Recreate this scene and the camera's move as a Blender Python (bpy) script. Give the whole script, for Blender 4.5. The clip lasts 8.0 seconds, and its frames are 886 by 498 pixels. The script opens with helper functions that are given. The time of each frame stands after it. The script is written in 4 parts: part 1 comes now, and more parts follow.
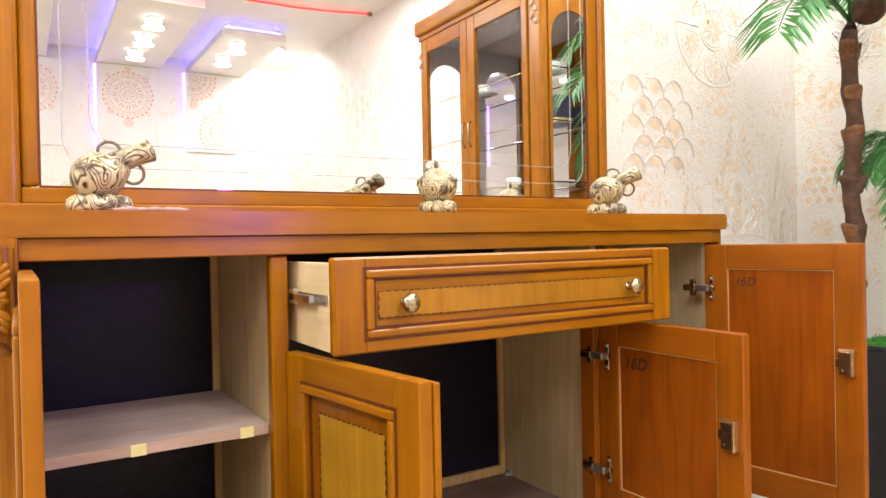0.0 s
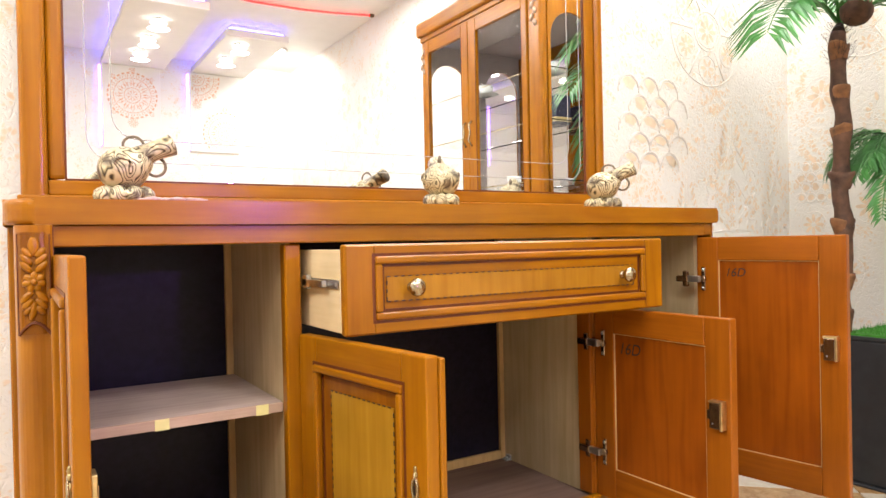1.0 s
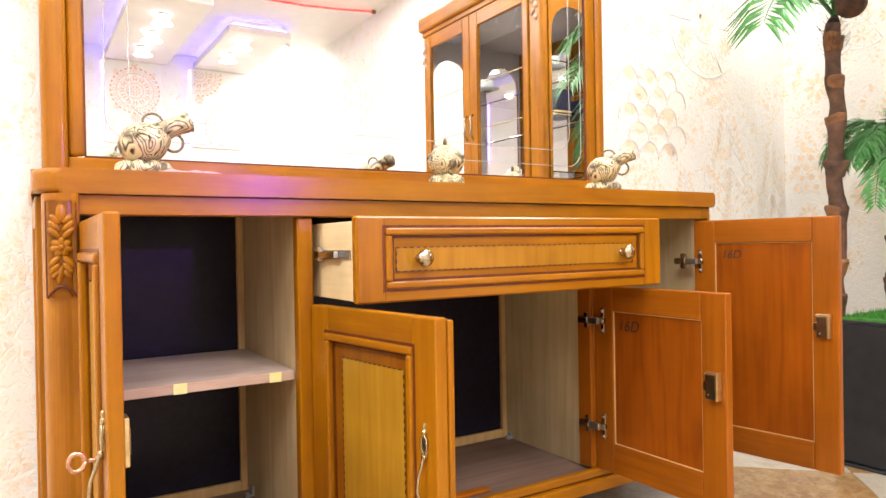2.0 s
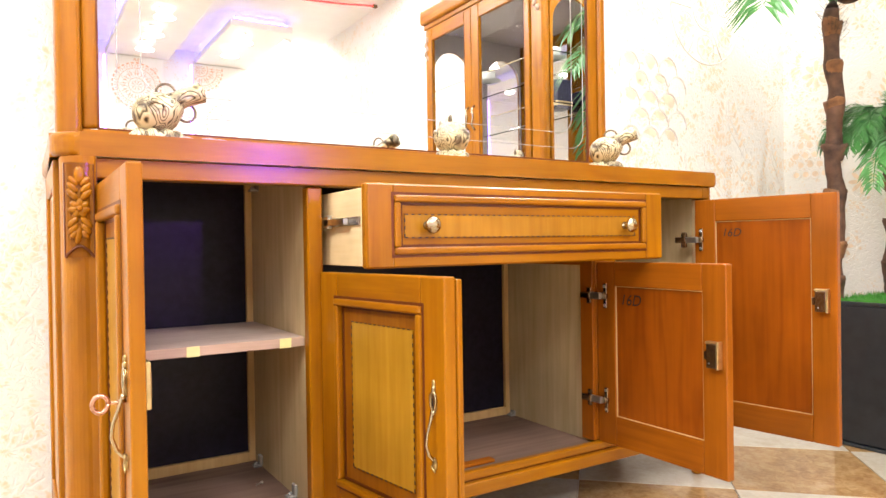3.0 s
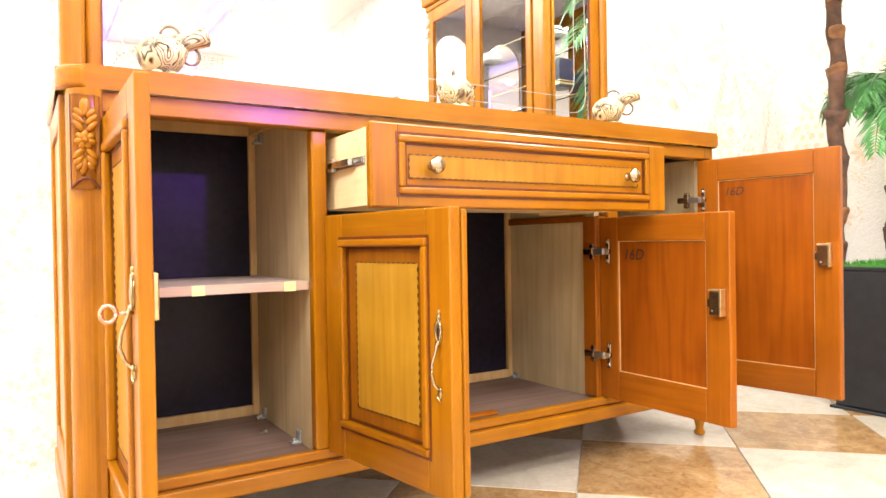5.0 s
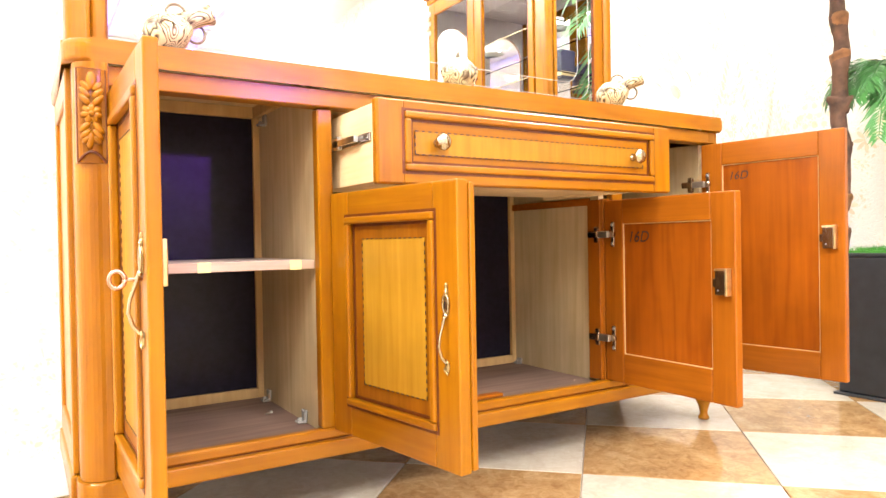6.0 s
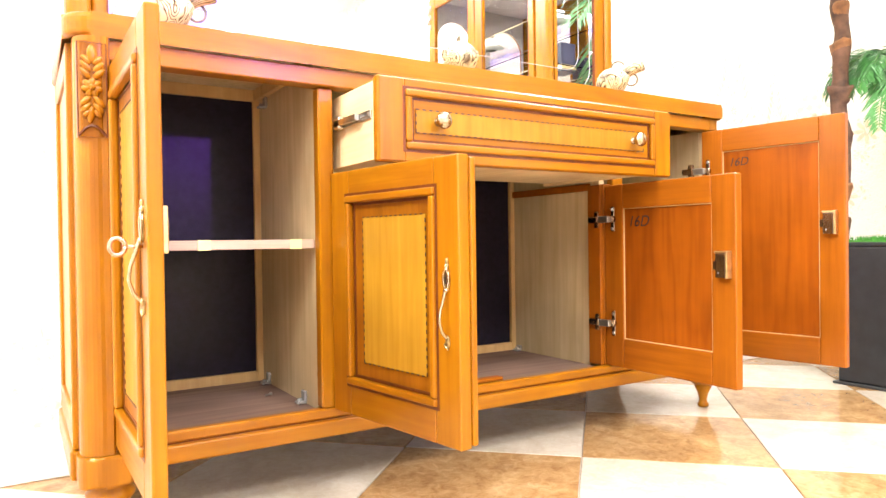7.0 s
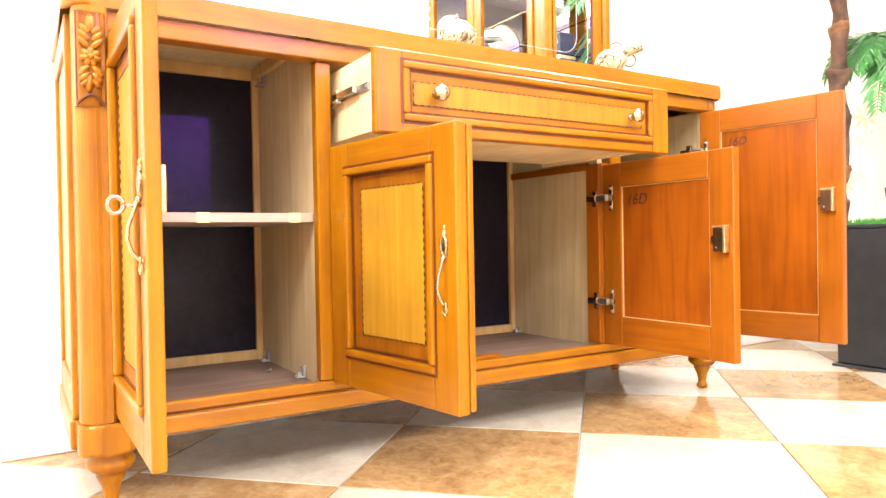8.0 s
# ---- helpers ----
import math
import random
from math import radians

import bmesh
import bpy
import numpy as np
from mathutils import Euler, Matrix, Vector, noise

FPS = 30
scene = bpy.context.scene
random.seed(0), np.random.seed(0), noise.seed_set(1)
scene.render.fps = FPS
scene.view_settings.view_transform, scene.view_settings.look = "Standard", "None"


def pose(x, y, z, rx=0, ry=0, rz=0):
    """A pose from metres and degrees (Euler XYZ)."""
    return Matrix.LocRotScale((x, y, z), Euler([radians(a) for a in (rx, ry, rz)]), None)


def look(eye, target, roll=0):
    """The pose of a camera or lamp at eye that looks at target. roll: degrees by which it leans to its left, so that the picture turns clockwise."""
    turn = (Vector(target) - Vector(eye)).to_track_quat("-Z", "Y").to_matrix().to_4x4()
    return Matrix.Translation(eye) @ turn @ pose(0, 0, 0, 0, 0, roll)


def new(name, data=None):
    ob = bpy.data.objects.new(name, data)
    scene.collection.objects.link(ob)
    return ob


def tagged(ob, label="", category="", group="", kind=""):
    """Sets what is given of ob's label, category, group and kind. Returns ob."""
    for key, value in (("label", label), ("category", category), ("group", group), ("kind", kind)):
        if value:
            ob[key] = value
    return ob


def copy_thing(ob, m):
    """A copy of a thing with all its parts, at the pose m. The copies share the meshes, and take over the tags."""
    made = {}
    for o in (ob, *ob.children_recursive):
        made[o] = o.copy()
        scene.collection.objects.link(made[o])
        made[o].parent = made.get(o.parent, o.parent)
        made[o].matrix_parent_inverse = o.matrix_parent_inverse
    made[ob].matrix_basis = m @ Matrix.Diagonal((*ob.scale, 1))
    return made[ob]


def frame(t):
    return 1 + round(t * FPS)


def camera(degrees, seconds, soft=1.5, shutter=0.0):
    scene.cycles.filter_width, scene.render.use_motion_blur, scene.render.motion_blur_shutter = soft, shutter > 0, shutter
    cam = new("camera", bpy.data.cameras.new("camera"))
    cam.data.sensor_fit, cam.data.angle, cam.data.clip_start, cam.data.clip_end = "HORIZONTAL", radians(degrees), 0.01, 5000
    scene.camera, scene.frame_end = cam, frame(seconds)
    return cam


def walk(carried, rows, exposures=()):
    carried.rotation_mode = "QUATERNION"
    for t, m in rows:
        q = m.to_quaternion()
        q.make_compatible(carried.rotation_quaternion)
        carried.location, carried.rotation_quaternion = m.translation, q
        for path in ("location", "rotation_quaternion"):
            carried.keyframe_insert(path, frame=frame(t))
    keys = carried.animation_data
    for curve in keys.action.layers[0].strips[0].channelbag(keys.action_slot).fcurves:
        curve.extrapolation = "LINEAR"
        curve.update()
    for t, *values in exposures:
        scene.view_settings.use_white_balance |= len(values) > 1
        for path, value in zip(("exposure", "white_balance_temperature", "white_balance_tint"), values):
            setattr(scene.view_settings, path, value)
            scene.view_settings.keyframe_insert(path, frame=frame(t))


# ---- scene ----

cam = camera(66.3, 8.0)
PATH = [
    (0, (0.055, -1.103, 0.779), (1.108, 0.598, 0.759), -1.2),
    (0.5, (0.033, -1.133, 0.774), (1.088, 0.566, 0.755), -1.1),
    (1, (0.012, -1.16, 0.758), (1.064, 0.541, 0.741), -1.2),
    (1.5, (-0.008, -1.179, 0.736), (1.045, 0.521, 0.719), -1.1),
    (3, (-0.054, -1.207, 0.652), (1.004, 0.49, 0.637), -0.9),
    (3.5, (-0.06, -1.209, 0.621), (0.998, 0.488, 0.604), -0.9),
    (4, (-0.061, -1.21, 0.595), (0.998, 0.486, 0.577), -0.9),
    (4.5, (-0.061, -1.209, 0.571), (0.997, 0.488, 0.552), -0.9),
    (6, (-0.073, -1.198, 0.51), (0.985, 0.499, 0.488), -1.0),
    (6.5, (-0.074, -1.197, 0.49), (0.986, 0.5, 0.469), -0.8),
    (7, (-0.075, -1.196, 0.473), (0.985, 0.5, 0.45), -0.8),
    (7.5, (-0.076, -1.197, 0.451), (0.983, 0.499, 0.428), -1.0),
    (8, (-0.074, -1.202, 0.424), (0.984, 0.495, 0.399), -1.0),
]
walk(cam, [(t, look(eye, target, roll)) for t, eye, target, roll in PATH],
     [(0.0, -0.38, 6300, 8.5), (1.5, -0.16, 6300, 8.5), (3.0, 0.12, 6300, 7.5), (3.5, 0.25, 6320, 7), (4.5, 0.48, 6300, 7), (6.0, 0.80, 6250, 7.5), (8.0, 1.09, 6180, 8)])

# ---- light ----
scene.view_settings.exposure = 0.0
world = bpy.data.worlds.new("world")
scene.world = world
world.use_nodes = True
world.node_tree.nodes["Background"].inputs[0].default_value = (1.0, 0.96, 0.92, 1)
world.node_tree.nodes["Background"].inputs[1].default_value = 0.05


def area(name, eye, target, size, power, color, size_y=0):
    data = bpy.data.lights.new(name, "AREA")
    data.shape = "RECTANGLE" if size_y else "DISK"
    data.size, data.energy, data.color = size, power, color
    if size_y:
        data.size_y = size_y
    ob = new(name, data)
    ob.matrix_world = look(eye, target)
    return ob


WARM = (1.0, 0.965, 0.935)
# Assumed ceiling lamps, none in view; the last only brightens the wall corner.
LAMPS = [(-0.6, -1.5), (0.9, -1.9), (-0.6, -3.1), (1.9, -2.6), (-1.6, -0.4), (1.45, -0.35), (0.6, -2.9), (2.36, 0.16)]
for lx, ly in LAMPS:
    area("assumed_ceiling_light", (lx, ly, 2.66), (lx, ly, 0), 0.25 if lx == 0.9 else 0.35 if lx == 2.36 else 0.8, 23 if lx == 2.36 else 80 if lx == -1.6 else 31 if lx == 1.45 else 25 if lx == 1.9 else 36, WARM)
for ly in (-3.94, -4.45, -4.95):
    area("tray_lamp_light", (0.96, ly, 2.50), (0.96, ly, 0), 0.16, 1.2, WARM)
for ly in (-4.32, -4.81):
    area("tray_lamp_light", (1.70, ly, 2.50), (1.70, ly, 0), 0.16, 1.2, WARM)
# spotlight that washes the far corner
area("corner_spot_light", (2.15, -4.75, 2.66), (2.45, -5.4, 1.2), 0.22, 34, (1.0, 0.96, 0.92))
# violet spotlight on a stand, aimed at the sideboard's near end
spot = bpy.data.lights.new("violet_spot_light", "SPOT")
spot.energy, spot.color, spot.spot_size, spot.spot_blend, spot.shadow_soft_size = 95, (0.36, 0.05, 1.0), radians(20), 1.0, 0.045
new("violet_spot_light", spot).matrix_world = look((1.12, -2.5, 1.12), (0.09, 0.0, 0.77))


# ---- materials ----
def material(name, rough=0.5, metal=0.0):
    m = bpy.data.materials.new(name)
    m.use_nodes = True
    b = m.node_tree.nodes["Principled BSDF"]
    b.inputs["Roughness"].default_value = rough
    b.inputs["Metallic"].default_value = metal
    return m, m.node_tree, b


def node(tree, kind, **values):
    n = tree.nodes.new(kind)
    for key, value in values.items():
        n.inputs[key.replace("_", " ")].default_value = value
    return n


def coords(tree, scale, kind="Object"):
    c, m = tree.nodes.new("ShaderNodeTexCoord"), tree.nodes.new("ShaderNodeMapping")
    m.inputs["Scale"].default_value = scale
    tree.links.new(c.outputs[kind], m.inputs["Vector"])
    return m.outputs["Vector"]


def noise_of(tree, vector, scale, detail=4.0, rough=0.55, distort=0.0):
    n = node(tree, "ShaderNodeTexNoise", Scale=scale, Detail=detail, Roughness=rough, Distortion=distort)
    tree.links.new(vector, n.inputs["Vector"])
    return n.outputs["Fac"]


def ramp(tree, fac, stops):
    r = tree.nodes.new("ShaderNodeValToRGB")
    while len(r.color_ramp.elements) < len(stops):
        r.color_ramp.elements.new(0.5)
    for e, (p, c) in zip(r.color_ramp.elements, stops):
        e.position, e.color = p, (*c, 1)
    tree.links.new(fac, r.inputs["Fac"])
    return r.outputs["Color"]


def mix(tree, fac, a, b, blend="MIX"):
    m = tree.nodes.new("ShaderNodeMix")
    m.data_type, m.blend_type = "RGBA", blend
    for socket, value in ((m.inputs["Factor"], fac), (m.inputs["A"], a), (m.inputs["B"], b)):
        if isinstance(value, bpy.types.NodeSocket):
            tree.links.new(value, socket)
        elif isinstance(value, (int, float)):
            socket.default_value = value
        else:
            socket.default_value = (*value, 1)
    return m.outputs["Result"]


def bump(tree, b, height, strength, distance=0.002):
    n = node(tree, "ShaderNodeBump", Strength=strength, Distance=distance)
    tree.links.new(height, n.inputs["Height"])
    tree.links.new(n.outputs["Normal"], b.inputs["Normal"])


def wood(name, dark, light, axis="z", rough=0.3, figure=0.30, coat=0.5, vary=0.14, rings_of=9.0):
    """Stained wood with its grain along an axis of the thing."""
    m, t, b = material(name, rough)
    along = {"x": (1.3, 26, 26), "y": (26, 1.3, 26), "z": (26, 26, 1.3)}[axis]
    slow = {"x": (0.9, 6, 6), "y": (6, 0.9, 6), "z": (6, 6, 0.55)}[axis]
    info = t.nodes.new("ShaderNodeObjectInfo")
    shift = node(t, "ShaderNodeVectorMath")
    shift.operation = "ADD"
    scale = node(t, "ShaderNodeMath")
    scale.operation = "MULTIPLY"
    scale.inputs[1].default_value = 37.0
    t.links.new(info.outputs["Random"], scale.inputs[0])
    c = t.nodes.new("ShaderNodeTexCoord")
    t.links.new(c.outputs["Object"], shift.inputs[0])
    t.links.new(scale.outputs[0], shift.inputs[1])

    def mapped(k):
        mp = t.nodes.new("ShaderNodeMapping")
        mp.inputs["Scale"].default_value = k
        t.links.new(shift.outputs[0], mp.inputs["Vector"])
        return mp.outputs["Vector"]
    fine = noise_of(t, mapped(along), 3.0, 6, 0.6, 0.2)
    rings = node(t, "ShaderNodeTexNoise", Scale=1.6, Detail=2.0, Roughness=0.5, Distortion=0.4)
    t.links.new(mapped(slow), rings.inputs["Vector"])
    saw = node(t, "ShaderNodeMath")
    saw.operation = "MULTIPLY"
    saw.inputs[1].default_value = rings_of
    t.links.new(rings.outputs["Fac"], saw.inputs[0])
    pp = node(t, "ShaderNodeMath")
    pp.operation = "PINGPONG"
    pp.inputs[1].default_value = 1.0
    t.links.new(saw.outputs[0], pp.inputs[0])
    base = ramp(t, fine, [(0.27, dark), (0.73, light)])
    ring = ramp(t, pp.outputs[0], [(0.0, dark), (0.7, light)])
    col = mix(t, figure, base, ring)
    blot = noise_of(t, mapped((3, 3, 3)), 2.0, 3)
    lo, hi = 1.0 - vary, 1.0 + vary
    col = mix(t, 1.0, col, ramp(t, blot, [(0.3, (lo, lo, lo)), (0.7, (hi, hi, hi))]), "MULTIPLY")
    t.links.new(col, b.inputs["Base Color"])
    b.inputs["Coat Weight"].default_value = coat
    b.inputs["Coat Roughness"].default_value = 0.24
    b.inputs["Specular IOR Level"].default_value = 0.08
    rr = ramp(t, fine, [(0.3, (rough + 0.08,) * 3), (0.7, (rough,) * 3)])
    t.links.new(rr, b.inputs["Roughness"])
    bump(t, b, fine, 0.12, 0.001)
    return m


DK, LT = (0.250, 0.079, 0.001), (0.375, 0.147, 0.002)
WX, WY, WZ = (wood("cherry_" + a, DK, LT, a) for a in "xyz")
RX, RZ = wood("cherry_inside_x", (0.222, 0.057, 0.002), (0.340, 0.098, 0.004), "x", 0.36, 0.3), \
    wood("cherry_inside_z", (0.222, 0.057, 0.002), (0.340, 0.098, 0.004), "z", 0.36, 0.3)
PANELIN = wood("cherry_panel", (0.208, 0.044, 0.002), (0.308, 0.076, 0.003), "z", 0.34, 0.38, 0.4, 0.16, 17.0)
TONED = wood("toned_cherry", (0.19, 0.055, 0.001), (0.30, 0.108, 0.003), "z")
GOLDX = wood("oak_inlay_x", (0.30, 0.120, 0.006), (0.42, 0.195, 0.013), "z", 0.34, 0.25)
GOLDZ = wood("oak_inlay_z", (0.31, 0.145, 0.008), (0.43, 0.230, 0.018), "z", 0.34, 0.25)
MAPLE = wood("maple_pale", (0.68, 0.50, 0.25), (0.82, 0.66, 0.40), "y", 0.5, 0.4, 0.0)
PINE = wood("pine_strip", (0.46, 0.29, 0.11), (0.62, 0.42, 0.19), "z", 0.5, 0.3, 0.0)
OAKGREY = wood("grey_oak_board", (0.46, 0.355, 0.190), (0.62, 0.505, 0.31), "z", 0.5, 0.3, 0.0, 0.1)
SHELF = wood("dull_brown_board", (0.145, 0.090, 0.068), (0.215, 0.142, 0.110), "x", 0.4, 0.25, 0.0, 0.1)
LOOSE = wood("pale_shelf_board", (0.39, 0.295, 0.25), (0.53, 0.425, 0.37), "x", 0.3, 0.25, 0.1, 0.18)
EDGE = wood("pale_edge_band", (0.36, 0.25, 0.18), (0.50, 0.36, 0.27), "x", 0.45, 0.3, 0.0)
GLAZE = wood("dark_glaze", (0.085, 0.020, 0.006), (0.16, 0.042, 0.010), "z", 0.4, 0.2)
# Paler than the cherry: glancing light on the ends is put into its colour.
SIDEWOOD = wood("side_veneer_lit", (0.42, 0.20, 0.065), (0.56, 0.31, 0.12), "z", 0.3, 0.25)


def plain(name, color, rough=0.5, metal=0.0, vary=0.1, scale=30.0, bumps=0.0, kind="Object"):
    m, t, b = material(name, rough, metal)
    n = noise_of(t, coords(t, (1, 1, 1), kind), scale, 5)
    a = tuple(c * (1 - vary) for c in color)
    z = tuple(min(1, c * (1 + vary)) for c in color)
    t.links.new(ramp(t, n, [(0.3, a), (0.7, z)]), b.inputs["Base Color"])
    if bumps:
        bump(t, b, n, bumps)
    return m


BLACK = plain("black_board", (0.013, 0.011, 0.020), 0.32, 0, 0.3, 60)
BLACK.node_tree.nodes["Principled BSDF"].inputs["Specular IOR Level"].default_value = 0.15
NICKEL = plain("satin_nickel", (0.46, 0.39, 0.26), 0.22, 1.0, 0.08)
BRASS = plain("old_brass", (0.68, 0.54, 0.28), 0.34, 1.0, 0.2, 80)
DULLBRASS = plain("dull_dark_brass", (0.40, 0.31, 0.15), 0.34, 1.0, 0.35, 160)
BRONZE = plain("dark_bronze", (0.30, 0.21, 0.13), 0.27, 1.0, 0.3, 80)
ZINC = plain("dull_zinc", (0.62, 0.62, 0.62), 0.28, 1.0, 0.2, 90)
STEEL = plain("zinc_steel", (0.55, 0.55, 0.54), 0.32, 1.0, 0.1)
COPPER = plain("coppery_key", (0.62, 0.36, 0.26), 0.25, 1.0, 0.1)
TAPE = plain("yellow_tape", (0.72, 0.66, 0.28), 0.6, 0, 0.08)
CLEAR = plain("clear_plastic", (0.72, 0.72, 0.70), 0.15, 0, 0.1)
CLEAR.node_tree.nodes["Principled BSDF"].inputs["Transmission Weight"].default_value = 0.6
INK = plain("black_marker", (0.018, 0.009, 0.008), 0.6, 0, 0.1)
DASH = plain("ebony_dash", (0.035, 0.010, 0.004), 0.4, 0, 0.2)
WHITE = plain("white_plaster", (0.80, 0.78, 0.76), 0.7, 0, 0.03, 6)
PORC = plain("white_porcelain", (0.82, 0.82, 0.80), 0.15, 0, 0.02)
PLANTER = plain("charcoal_planter", (0.022, 0.025, 0.030), 0.42, 0, 0.25, 18, 0.05)
TURF = plain("green_turf", (0.05, 0.22, 0.02), 0.8, 0, 0.4, 60)
LEAF = plain("palm_leaf", (0.042, 0.175, 0.030), 0.38, 0, 0.45, 9)
KNOT = plain("palm_knot", (0.20, 0.088, 0.032), 0.75, 0, 0.5, 30, 0.5)
TRUNK = plain("palm_trunk", (0.095, 0.046, 0.026), 0.75, 0, 0.6, 26, 0.6)
FUZZ = plain("trunk_fibre", (0.035, 0.020, 0.014), 0.9, 0, 0.3)
SMOKYBOARD = plain("smoky_grey_board", (0.46, 0.42, 0.42), 0.3, 0, 0.1)
NAVY = plain("navy_box", (0.02, 0.02, 0.05), 0.4, 0, 0.6, 80)
CLOTH = plain("pale_pink_cloth", (0.50, 0.34, 0.31), 0.9, 0, 0.2, 200, 0.5)


def emitter(name, color, strength):
    m, t, b = material(name)
    b.inputs["Base Color"].default_value = (*color, 1)
    b.inputs["Emission Color"].default_value = (*color, 1)
    b.inputs["Emission Strength"].default_value = strength
    return m


LAMPGLASS = emitter("lamp_glass", (1.0, 0.95, 0.88), 9.0)
BLUELED = emitter("blue_led", (0.16, 0.14, 1.0), 13.0)
VIOLETLED = emitter("violet_led", (0.34, 0.16, 1.0), 10.0)
REDLED = emitter("red_led", (1.0, 0.03, 0.03), 3.5)

MIRROR, _t, _b = material("mirror_glass", 0.0, 1.0)
_b.inputs["Base Color"].default_value = (0.93, 0.94, 0.94, 1)
SMOKED, _t, _b = material("smoked_mirror", 0.02, 1.0)
_b.inputs["Base Color"].default_value = (0.84, 0.80, 0.81, 1)
GLASS, _t, _b = material("clear_glass", 0.0)
_b.inputs["Base Color"].default_value = (0.95, 0.97, 0.96, 1)
_b.inputs["Transmission Weight"].default_value = 1.0
_b.inputs["IOR"].default_value = 1.05


def wallpaper():
    """Cream embossed paper: lacy rosettes in relief, worn peach colour between them."""
    m, t, b = material("embossed_wallpaper", 0.55)
    v = coords(t, (1, 1, 1))

    def op(kind, a, c=0.0):
        n = t.nodes.new("ShaderNodeMath")
        n.operation = kind
        for socket, value in zip(n.inputs, (a, c)):
            if isinstance(value, bpy.types.NodeSocket):
                t.links.new(value, socket)
            else:
                socket.default_value = value
        return n.outputs[0]
    sep = t.nodes.new("ShaderNodeSeparateXYZ")
    t.links.new(v, sep.inputs[0])
    flat = t.nodes.new("ShaderNodeCombineXYZ")
    t.links.new(op("ADD", sep.outputs[0], sep.outputs[1]), flat.inputs[0])
    t.links.new(sep.outputs[2], flat.inputs[1])

    def lace(scale, petals, rings):
        vor = node(t, "ShaderNodeTexVoronoi", Scale=scale, Randomness=0.55)
        vor.voronoi_dimensions = "2D"
        t.links.new(flat.outputs[0], vor.inputs["Vector"])
        d = t.nodes.new("ShaderNodeVectorMath")
        d.operation = "SUBTRACT"
        t.links.new(flat.outputs[0], d.inputs[0])
        t.links.new(vor.outputs["Position"], d.inputs[1])
        q = t.nodes.new("ShaderNodeSeparateXYZ")
        t.links.new(d.outputs[0], q.inputs[0])
        turn = op("ARCTAN2", q.outputs[1], q.outputs[0])
        dist = vor.outputs["Distance"]
        wave = op("SINE", op("MULTIPLY", dist, rings))
        fan = op("SINE", op("ADD", op("MULTIPLY", turn, petals), op("MULTIPLY", wave, 1.3)))
        return op("ABSOLUTE", op("ADD", op("MULTIPLY", wave, 0.6), op("MULTIPLY", fan, 0.6)))
    big, small = lace(4.2, 12.0, 40.0), lace(11.0, 8.0, 26.0)
    both = op("ADD", op("MULTIPLY", big, 0.5), op("MULTIPLY", small, 0.5))
    patch = noise_of(t, v, 9.0, 7, 0.66, 0.6)
    speck = noise_of(t, v, 44.0, 5, 0.65, 0.4)
    slow = noise_of(t, v, 2.2, 3)
    worn = op("ADD", op("MULTIPLY", patch, 0.75), op("MULTIPLY", both, 0.22))
    col = ramp(t, worn, [(0.54, (0.81, 0.795, 0.755)), (0.585, (0.80, 0.70, 0.57)), (0.68, (0.79, 0.60, 0.42))])
    col = mix(t, ramp(t, speck, [(0.34, (1, 1, 1)), (0.50, (0, 0, 0))]), col, (0.82, 0.80, 0.755))
    col = mix(t, 1.0, col, ramp(t, slow, [(0.3, (0.95, 0.95, 0.95)), (0.7, (1.03, 1.02, 1.01))]), "MULTIPLY")
    t.links.new(col, b.inputs["Base Color"])
    soft = ramp(t, both, [(0.25, (0, 0, 0)), (0.45, (1, 1, 1))])
    high = op("ADD", op("MULTIPLY", soft, 0.7), speck)
    bump(t, b, high, 0.40, 0.003)
    return m


PAPER = wallpaper()
RELIEF = plain("relief_plaster", (0.80, 0.755, 0.70), 0.55, 0, 0.04, 40)
TERRA = plain("terracotta_stencil", (0.74, 0.43, 0.30), 0.6, 0, 0.12, 30)
PEACH = plain("peach_stencil", (0.80, 0.65, 0.49), 0.6, 0, 0.15, 30)


def marble(name, a, bb, c, rough):
    m, t, b = material(name, rough)
    info = t.nodes.new("ShaderNodeObjectInfo")
    co = t.nodes.new("ShaderNodeTexCoord")
    k = node(t, "ShaderNodeMath")
    k.operation = "MULTIPLY"
    k.inputs[1].default_value = 50
    t.links.new(info.outputs["Random"], k.inputs[0])
    s = t.nodes.new("ShaderNodeVectorMath")
    t.links.new(co.outputs["Object"], s.inputs[0])
    t.links.new(k.outputs[0], s.inputs[1])
    n1 = noise_of(t, s.outputs[0], 7.0, 8, 0.62, 0.8)
    n2 = noise_of(t, s.outputs[0], 38.0, 8, 0.7, 1.0)
    col = ramp(t, n1, [(0.32, a), (0.52, bb), (0.72, c)])
    col = mix(t, 0.42, col, ramp(t, n2, [(0.35, a), (0.65, c)]))
    t.links.new(col, b.inputs["Base Color"])
    return m


TILEW = marble("cream_tile", (0.42, 0.36, 0.27), (0.53, 0.47, 0.38), (0.60, 0.545, 0.46), 0.09)
TILEB = marble("brown_tile", (0.21, 0.105, 0.036), (0.34, 0.19, 0.072), (0.54, 0.37, 0.19), 0.10)
GROUT = plain("grout", (0.50, 0.45, 0.38), 0.8)


